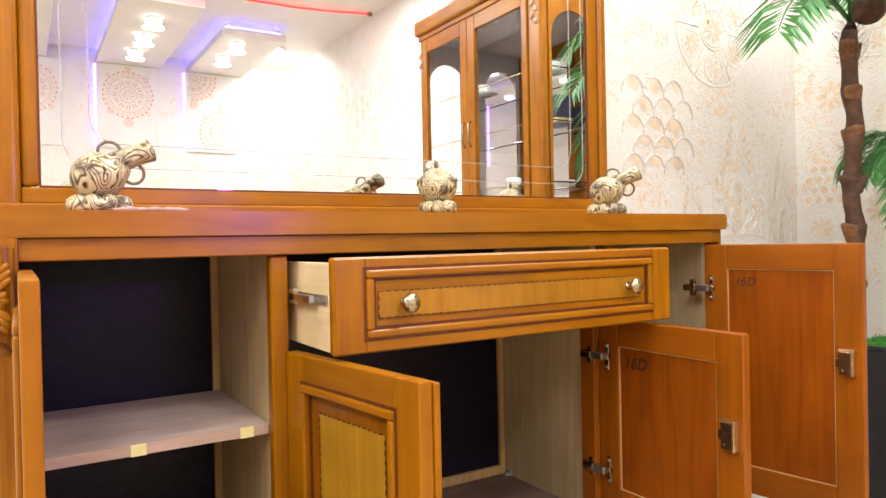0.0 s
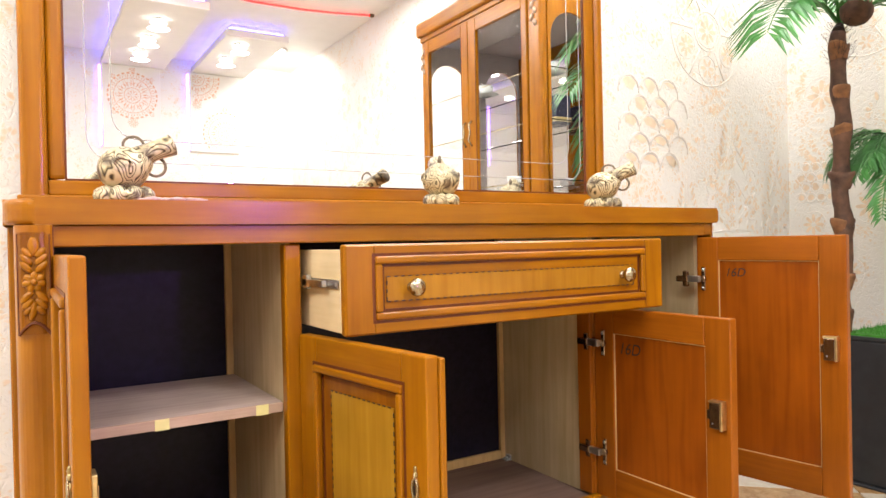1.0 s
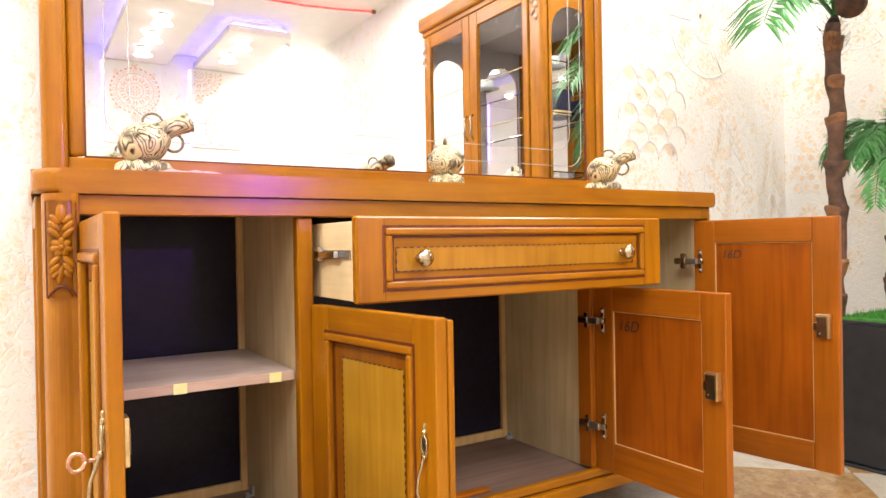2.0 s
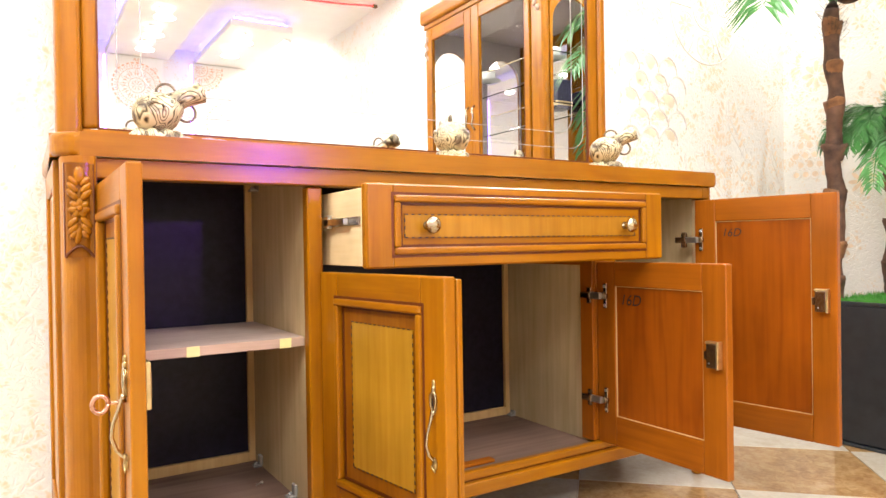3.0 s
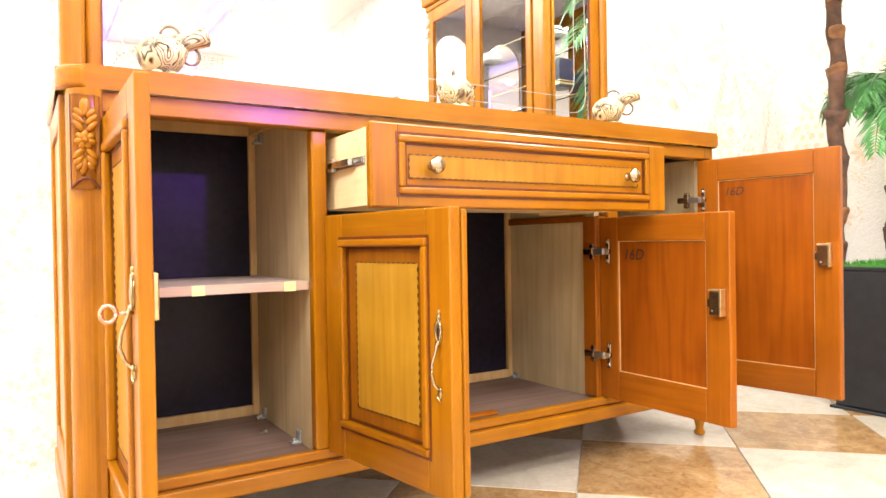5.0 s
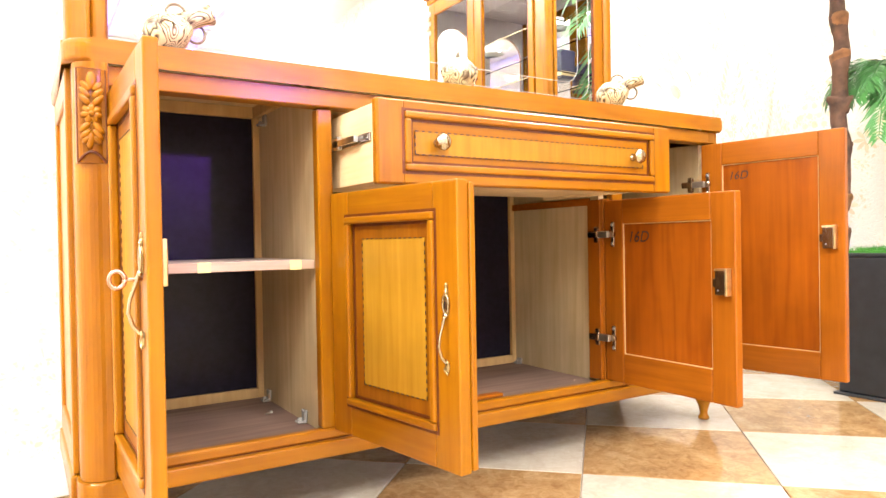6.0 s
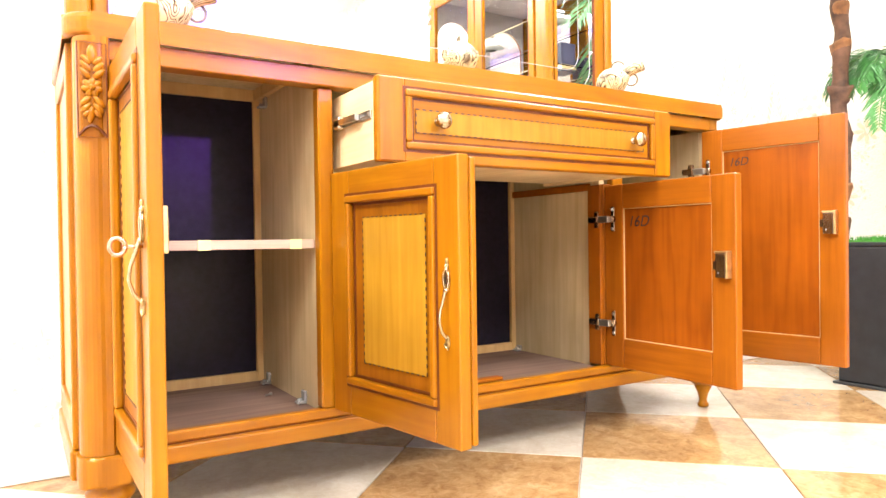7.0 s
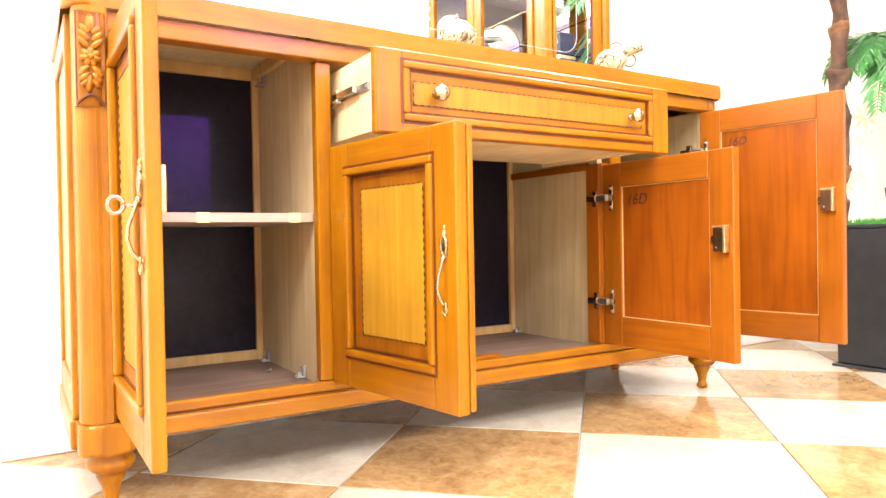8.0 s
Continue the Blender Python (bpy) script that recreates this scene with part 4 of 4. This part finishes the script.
def hinge(d, z, sx):
    """A sprung cup hinge on the door's inside; its arm reaches to the cabinet's wall."""
    g = part("hinge", box(sx * 0.014, sx * 0.025, 0.0, 0.004, z - 0.030, z + 0.030, 0.0015), BRONZE, d, "dark steel cup hinge")
    part("hinge_cup", lathe([(0.009, 0), (0.009, 0.006), (0.007, 0.008)], 18), BRONZE, g, "", pose(sx * 0.018, 0.0, z, -90))
    part("hinge_arm", box(sx * 0.016, sx * -0.018, 0.008, 0.018, z - 0.008, z + 0.008, 0.002, 2), STEEL, g, "bright steel arm")
    part("hinge_base", box(sx * -0.016, sx * -0.048, 0.006, 0.021, z - 0.008, z + 0.008, 0.003, 2), BRONZE, g)
    part("hinge_wing", box(sx * -0.018, sx * -0.034, 0.004, 0.014, z - 0.021, z + 0.021, 0.004, 2), BRONZE, g)
    for dz in (-0.023, 0.023):
        q = bmesh.new()
        blob(q, (sx * 0.019, 0.004, z + dz), (0.0042, 0.002, 0.0042), None, 1)
        part("hinge_screw", q, STEEL, g, smooth=True)


def scrawl(d, x, z, text, size):
    cu = bpy.data.curves.new("mark", "FONT")
    cu.body, cu.size, cu.extrude, cu.shear = text, size, 0.0, 0.25
    ob = bpy.data.objects.new("mark", cu)
    me = bpy.data.meshes.new_from_object(ob)
    bpy.data.objects.remove(ob)
    me.materials.clear()
    me.materials.append(INK)
    mk = new("pencilled_mark", me)
    mk.parent = d
    mk.matrix_basis = Matrix(((-1, 0, 0, x), (0, 0, 1, -0.0052), (0, 1, 0, z), (0, 0, 0, 1)))
    tagged(mk, "black handwritten mark reading 16D")


left = door(pose(0.066, -0.006, 0.158, 0, 0, -89.7), 0.352, 0.595, 1, "open framed door with inlaid front", 0.059, 0.049, T=0.018)
lk = part("lock", box(0.318, 0.346, 0.0, 0.006, 0.305, 0.361, 0.001), BRASS, left, "flat brass lock case")
part("lock_bolt", box(0.326, 0.340, 0.006, 0.0075, 0.318, 0.348), BRONZE, lk)
bm = bmesh.new()
tube([(0.322, -0.0185, 0.314), (0.322, -0.038, 0.314)], 0.0022, 8, bm)
blob(bm, (0.322, -0.026, 0.314), (0.0036, 0.002, 0.0036), None, 1)
tube([(0.322 + 0.0008, -0.046 + 0.0085 * math.cos(radians(a)), 0.314 + 0.0100 * math.sin(radians(a))) for a in range(0, 361, 20)], 0.0028, 8, bm)
part("key", bm, COPPER, left, "coppery key in the lock", smooth=True)

middle = door(pose(0.444, -0.004, 0.160, 0, 0, -81.5), 0.357, 0.443, 1, "open framed door with dashed golden inlay", 0.060, 0.049, lip=True)
inner = door(pose(1.145, -0.004, 0.1635, 0, 0, 90.0), 0.350, 0.4395, -1, "open door seen from its plain inside", 0.070, 0.058, T=0.020, back=0.010)
outer = door(pose(1.503, -0.004, 0.164, 0, 0, 98.0), 0.356, 0.595, -1, "open door seen from its plain inside", 0.065, 0.059, T=0.020)
for d, zz in ((inner, (0.105, 0.357)), (outer, (0.10, 0.488))):
    for z in zz:
        hinge(d, z, -1)
lock(inner, -0.323, 0.253, -1)
lock(outer, -0.323, 0.340, -1)
scrawl(inner, -0.060, 0.338, "16D", 0.036)
scrawl(outer, -0.073, 0.496, "16D", 0.030)

# loose shelf in the left bay
shelf = thing("shelf", pose(0, 0, 0.463), "loose dull brown shelf with pale edge", "shelf")
part("board", box(0.046, 0.4005, 0.030, 0.352, 0.0, 0.017), LOOSE, shelf)
part("edge_band", box(0.046, 0.4005, 0.0225, 0.030, 0.0, 0.017, 0.001), EDGE, shelf, "pale edge band")
for x in (0.187, 0.352):
    part("tape", box(x, x + 0.022, 0.0215, 0.0225, -0.0005, 0.0175), TAPE, shelf, "yellow tape")
# clear plastic corner braces
for k, (x, y, z, s) in enumerate(((0.391, 0.087, 0.1565, 1), (0.391, 0.313, 0.1565, 1), (0.391, 0.305, 0.775, 1), (0.391, 0.045, 0.775, 1), (1.132, 0.34, 0.1565, 0.6))):
    t = thing("corner_brace", pose(x, y, z), "small clear plastic corner brace in the cabinet", "brace", "corner braces")
    bm = box(-0.010, 0.010, -0.010, 0.010, 0, 0.006, 0.002)
    add_box(bm, 0.004, 0.0105, -0.010, 0.010, 0.004, 0.026 * s, 0.002)
    blob(bm, (-0.002, 0, 0.008), (0.006, 0.006, 0.004), None, 1)
    part("bracket", bm, CLEAR, t)
t = thing("screw", pose(0.352, 0.191, 0.1585, 0, 90, 30), "small steel screw lying on the board", "screw")
part("shank", lathe([(0.001, 0), (0.002, 0.004), (0.002, 0.014), (0.004, 0.016), (0.004, 0.018)], 8), STEEL, t)
t = thing("wood_chip", pose(0.80, 0.045, 0.1565), "reddish wooden offcut lying in the cabinet", "offcut")
part("chip", box(-0.05, 0.05, -0.012, 0.012, 0, 0.008, 0.002), RX, t)

# ---- mirror unit on the top ----
mirror = thing("mirror", pose(0, 0.315, TOP), "wide mirror in an orange cherry wood frame", "mirror")
X0, X1, GH = 0.010, 1.497, 1.25
part("plinth", box(X0 - 0.006, X1 + 0.004, -0.012, 0.07, 0.0, 0.029, 0.004, 2), WX, mirror)
part("bottom_rail", box(X0 + 0.045, X1 - 0.03, 0.0, 0.05, 0.029, 0.058, 0.003, 2), WX, mirror)
part("top_rail", box(X0 + 0.045, X1 - 0.03, 0.0, 0.05, GH - 0.06, GH, 0.003, 2), WX, mirror)
part("backboard", box(X0 + 0.02, X1 - 0.02, 0.030, 0.049, 0.029, GH), OAKGREY, mirror)
for a, b in ((X0, X0 + 0.045), (X1 - 0.030, X1)):
    part("post", prism(round_slab(a, b, -0.008, 0.055, 0.012, 5), 0.029, GH), WZ, mirror, "rounded frame post")
for a, b in ((X0 + 0.045, X0 + 0.076), (X1 - 0.074, X1 - 0.030)):
    part("frame_stile", box(a, b, 0.0, 0.03, 0.058, GH - 0.06, 0.009, 3), WZ, mirror)
    part("glaze_line", box(b - 0.0035 if a < 0.5 else a, b if a < 0.5 else a + 0.0035, 0.001, 0.0045, 0.058, GH - 0.06), GLAZE, mirror, "dark line of glaze and gap shade")
part("glaze_line", box(X0 + 0.076, X1 - 0.074, 0.001, 0.0045, 0.0575, 0.0615), GLAZE, mirror, "dark line of glaze and gap shade")
part("glass", box(X0 + 0.060, X1 - 0.042, 0.005, 0.012, 0.050, GH - 0.05), MIRROR, mirror, "silvered mirror glass")
bm = bmesh.new()
GA, GB, GC, GD = X0 + 0.110, X1 - 0.090, 0.098, GH - 0.1
for off in (0.0, 0.045):
    o = [(GA + off, GD), (GA + off, GC + off + 0.05)] + [(GA + off + 0.05 + a, GC + off + 0.05 + b) for a, b in arc(0, 0, 0.05, 180, 270, 5)] + \
        [(GB - off - 0.05 + a, GC + off + 0.05 + b) for a, b in arc(0, 0, 0.05, 270, 360, 5)] + [(GB - off, GD)]
    tube([(a, 0.0050, b) for a, b in o], 0.0011, 5, bm)
part("bevel_line", bm, CLEAR, mirror, "engraved bevel line")


# ---- gilded animal vases ----
def vase(m):
    bm = bmesh.new()
    for k in range(9):
        a = 2 * math.pi * (k + 0.3) / 9
        blob(bm, (0.034 * math.cos(a), 0.027 * math.sin(a), 0.0155), (0.016, 0.014, 0.0165), None, 2)
    blob(bm, (0, 0, 0.015), (0.040, 0.032, 0.0145))
    blob(bm, (-0.001, 0, 0.062), (0.042, 0.041, 0.038), pose(0, 0, 0, 0, -12, 0), 3)
    blob(bm, (0.020, 0, 0.070), (0.027, 0.029, 0.026), pose(0, 0, 0, 0, -30, 0), 2)
    tube([(0.010, 0, 0.072), (0.030, 0, 0.085), (0.044, 0, 0.0925), (0.060, 0, 0.0995), (0.078, 0, 0.107), (0.0795, 0, 0.1076), (0.076, 0, 0.1062)],
         [0.026, 0.0195, 0.0170, 0.0175, 0.0190, 0.0165, 0.012], 16, bm)
    gilt = len(bm.faces)
    tube([(0.077, 0, 0.1066), (0.0802, 0, 0.1079)], [0.0160, 0.0145], 14, bm)
    tube([(0.015 + 0.0165 * math.cos(radians(a)), 0, 0.103 + 0.0145 * math.sin(radians(a))) for a in range(-60, 241, 25)], 0.0025, 8, bm)
    tube([(0.050 + 0.016 * math.cos(radians(a)), 0, 0.067 + 0.0165 * math.sin(radians(a))) for a in range(-150, 101, 20)], 0.0026, 8, bm)
    bm.faces.ensure_lookup_table()
    for f in bm.faces[gilt:]:
        f.material_index = 1
    for f in (-1, 1):
        blob(bm, (0.046, f * 0.014, 0.100), (0.008, 0.004, 0.006), None, 1)
        tube([(0.016 * (1 - q / 15) * math.cos(q * 0.7) - 0.006, f * (0.0405 - 0.0006 * q), 0.063 + 0.017 * (1 - q / 15) * math.sin(q * 0.7)) for q in range(13)], 0.0026, 6, bm)
    me = mesh_from("animal_vase", bm, [GILT, PATINA])
    me.shade_smooth()
    ob = new("animal_vase", me)
    ob.matrix_basis = m
    return tagged(ob, "gilded black-streaked ceramic animal vase with loop handles", "vase", "animal vases")


v1 = vase(pose(0.162, 0.115, TOP, 0, 0, -4))
copy_thing(v1, pose(0.800, 0.118, TOP, 0, 0, 66))
copy_thing(v1, pose(1.298, 0.122, TOP, 0, 0, -44))
t = thing("cloth_scrap", pose(0.225, 0.02, TOP), "pale pink crumpled cloth lying on the top", "cloth")
bm = bmesh.new()
for k in range(14):
    blob(bm, (random.uniform(-0.04, 0.05), random.uniform(-0.015, 0.02), 0.004), (random.uniform(0.012, 0.02), 0.012, random.uniform(0.002, 0.005)), None, 1)
part("fabric", bm, CLOTH, t, smooth=True)

# ---- planter and palms ----
planter = thing("planter", pose(2.145, -0.06, 0), "charcoal rectangular planter filled with green turf", "planter")
part("foot", box(-0.012, 0.372, -0.332, 0.048, 0.0, 0.008, 0.002), PLANTER, planter)
bm = bmesh.new()
add_box(bm, 0.0, 0.36, -0.32, 0.036, 0.008, 0.44, 0.006, 2)
part("tub", bm, PLANTER, planter, "charcoal tub")
part("rim", prism([(-0.004, -0.324), (0.364, -0.324), (0.364, 0.040), (-0.004, 0.040)], 0.44, 0.452, 0.003), PLANTER, planter)
bm = bmesh.new()
rng = random.Random(8)
add_box(bm, 0.005, 0.355, -0.315, 0.031, 0.452, 0.458)
for i in range(1500):
    x, y = rng.uniform(0.008, 0.352), rng.uniform(-0.312, 0.028)
    a, hgt = rng.uniform(0, 6.3), rng.uniform(0.008, 0.02)
    p = [bm.verts.new((x + 0.0016 * math.cos(a), y + 0.0016 * math.sin(a), 0.457)), bm.verts.new((x - 0.0016 * math.cos(a), y - 0.0016 * math.sin(a), 0.457)),
         bm.verts.new((x + rng.uniform(-0.006, 0.006), y + rng.uniform(-0.006, 0.006), 0.457 + hgt))]
    bm.faces.new(p)
turf = part("turf", bm, TURF, planter, "bright green artificial turf")


def frond(bm, stem, root, yaw, rise, length, droop, rng, n=34, leaf=0.20, wide=0.0085):
    """One feather leaf: a bending rib with narrow leaflets on both sides."""
    d = Vector((math.cos(yaw), math.sin(yaw), 0))
    pts = []
    for i in range(13):
        s = i / 12
        pts.append(Vector(root) + d * (length * s * (1 - 0.25 * droop * s * s)) + Vector((0, 0, length * (rise * s - droop * s * s))))
    tube(pts, [0.006 * (1 - 0.8 * i / 12) for i in range(13)], 6, stem)
    side = d.cross(Vector((0, 0, 1))).normalized()
    for i in range(n):
        s = 0.10 + 0.90 * i / (n - 1)
        k = min(11, int(s * 12))
        base = pts[k].lerp(pts[k + 1], s * 12 - k)
        along = (pts[k + 1] - pts[k]).normalized()
        ll = leaf * (0.35 + 0.65 * math.sin(math.pi * min(1, 0.12 + s * 0.85))) * rng.uniform(0.85, 1.1)
        for f in (-1, 1):
            out = (along * 0.75 + side * f * 0.8 + Vector((0, 0, rng.uniform(-0.05, 0.25)))).normalized()
            w = along.cross(out).cross(out).normalized() * wide
            mid = base + out * ll * 0.5
            tip = base + out * ll - Vector((0, 0, ll * rng.uniform(0.25, 0.45)))
            nrm = out.cross(w).normalized() * 0.0015
            a, b, c, e, g = (bm.verts.new(q) for q in (base, mid + w, mid - w, tip, mid + nrm))
            bm.faces.new((a, b, g))
            bm.faces.new((a, g, c))
            bm.faces.new((b, e, g))
            bm.faces.new((g, e, c))


def palm(at, height, bend, radius, leaves, seed, label, collars, crown):
    rng = random.Random(seed)
    t = thing("palm_tree", at, label, "palm", "artificial palms")
    pts, rad, n = [], [], 60
    for i in range(n + 1):
        s = i / n
        z = s * height
        r = radius * (1.08 - 0.12 * s)
        for c in collars:
            q = (z - c) / 0.026
            r += radius * 0.22 * math.exp(-q * q)
        pts.append((bend * math.sin(s * 3.4) + 0.004 * math.sin(z * 40), 0.006 * math.sin(z * 17), z))
        rad.append(r * rng.uniform(0.96, 1.05))
    part("trunk", tube(pts, rad, 16), TRUNK, t, "knobbly brown trunk", smooth=True)
    for c in collars:
        bm = bmesh.new()
        cx, ph, rings = bend * math.sin(c / height * 3.4), rng.uniform(0, 6.3), []
        for dz, k, wob in ((-0.034, 1.0, 0.0), (-0.012, 1.28, 0.10), (0.008, 1.50, 0.34), (0.016, 1.42, 0.36), (0.012, 1.0, 0.05)):
            rings.append([bm.verts.new((cx + radius * (k + wob * math.cos(2 * a + ph)) * math.cos(a), radius * (k + wob * math.cos(2 * a + ph)) * math.sin(a),
                                        c + dz + 0.012 * wob * math.cos(2 * a + ph) + rng.uniform(-0.002, 0.002))) for a in (2 * math.pi * q / 18 for q in range(18))])
        for lo, hi in zip(rings, rings[1:]):
            for q in range(18):
                bm.faces.new((lo[q], lo[(q + 1) % 18], hi[(q + 1) % 18], hi[q]))
        part("knot", bm, KNOT if rng.random() < 0.6 else TRUNK, t, "flared tan knot", smooth=True)
    bm = bmesh.new()
    for k in range(90):
        a, z = rng.uniform(0, 6.3), height + rng.uniform(-0.10, 0.03)
        cx = bend * math.sin(z / height * 3.4)
        p = Vector((cx + radius * math.cos(a), radius * math.sin(a), z))
        tube([p, p + Vector((0.014 * math.cos(a), 0.014 * math.sin(a), 0.012)), p + Vector((0.026 * math.cos(a), 0.026 * math.sin(a), rng.uniform(0.0, 0.04)))], 0.0005, 3, bm)
    part("fibre", bm, FUZZ, t, "dark ragged fibre")
    top = Vector((bend * math.sin(3.4), 0, height)) + Vector(crown)
    part("crown_shaft", tube([pts[-1], top], [radius * 0.9, radius * 0.5], 10), FUZZ, t)
    for yaw, rise, length, droop, leaf in leaves:
        lf, st = bmesh.new(), bmesh.new()
        frond(lf, st, top, radians(yaw), rise, length, droop, rng, leaf=leaf, wide=0.0085 if leaf > 0.13 else 0.0050)
        f = part("frond", lf, LEAF, t, "green feathered frond")
        part("rib", st, LEAF, f)
    return t


FR = [(188, 0.46, 0.59, 0.65, 0.21), (168, 0.95, 0.62, 0.80, 0.20), (203, 0.95, 0.56, 0.85, 0.20), (262, 0.50, 0.62, 1.05, 0.19),
      (300, 1.5, 0.50, 0.6, 0.16), (20, 1.4, 0.30, 0.5, 0.14), (135, 1.5, 0.30, 0.5, 0.14), (330, 1.5, 0.40, 0.6, 0.16)]
palm(pose(2.175, -0.02, 0.455), 0.93, 0.006, 0.0225, FR, 4, "tall artificial palm with knobbly brown trunk in the planter", (0.06, 0.165, 0.335, 0.48, 0.625, 0.745, 0.88), (0.045, 0.02, 0.035))
bm = bmesh.new()
blob(bm, (0, 0, 0.020), (0.046, 0.046, 0.048), None, 3)
for v in bm.verts:
    v.co *= 1 + 0.06 * noise.noise(v.co * 40)
cocos = thing("coconut", pose(2.198, -0.062, 1.425), "round dark brown coconut hanging under the palm crown", "coconut")
part("husk", bm, TRUNK, cocos, smooth=True)
FR2 = [(150, 0.5, 0.21, 1.0, 0.09), (185, 0.6, 0.23, 0.9, 0.09), (205, 0.2, 0.22, 0.9, 0.09), (110, 0.6, 0.26, 0.9, 0.10), (235, 0.5, 0.30, 1.5, 0.11), (255, 0.3, 0.34, 1.6, 0.11), (320, 0.6, 0.28, 1.0, 0.10), (40, 0.6, 0.18, 1.0, 0.08), (80, 0.9, 0.25, 0.9, 0.09), (192, -0.25, 0.25, 0.7, 0.08), (220, 0.9, 0.24, 0.9, 0.10), (172, 0.25, 0.24, 0.7, 0.09)]
palm(pose(2.385, -0.092, 0.455), 0.56, 0.015, 0.021, FR2, 9, "short artificial palm with drooping fronds in the planter", (0.10, 0.24, 0.38), (0, 0, 0.03))

# ---- floor tiles, laid at forty-five degrees ----
meshes = {}
for kind, mat in (("cream", TILEW), ("brown", TILEB)):
    meshes[kind] = mesh_from("tile", box(-0.1988, 0.1988, -0.1988, 0.1988, -0.006, 0.0, 0.0012), mat)
for i in range(-14, 15):
    for j in range(-14, 15):
        cx, cy = 1.237 + (i + j) * 0.2828, -0.106 + (i - j) * 0.2828
        if XL - 0.2 < cx < XR + 0.2 and YF - 0.2 < cy < YB + 0.2:
            ob = new("tile", meshes["brown" if (i + j) % 2 == 0 else "cream"])
            ob.parent = floor
            ob.matrix_basis = pose(cx, cy, 0, 0, 0, 45)
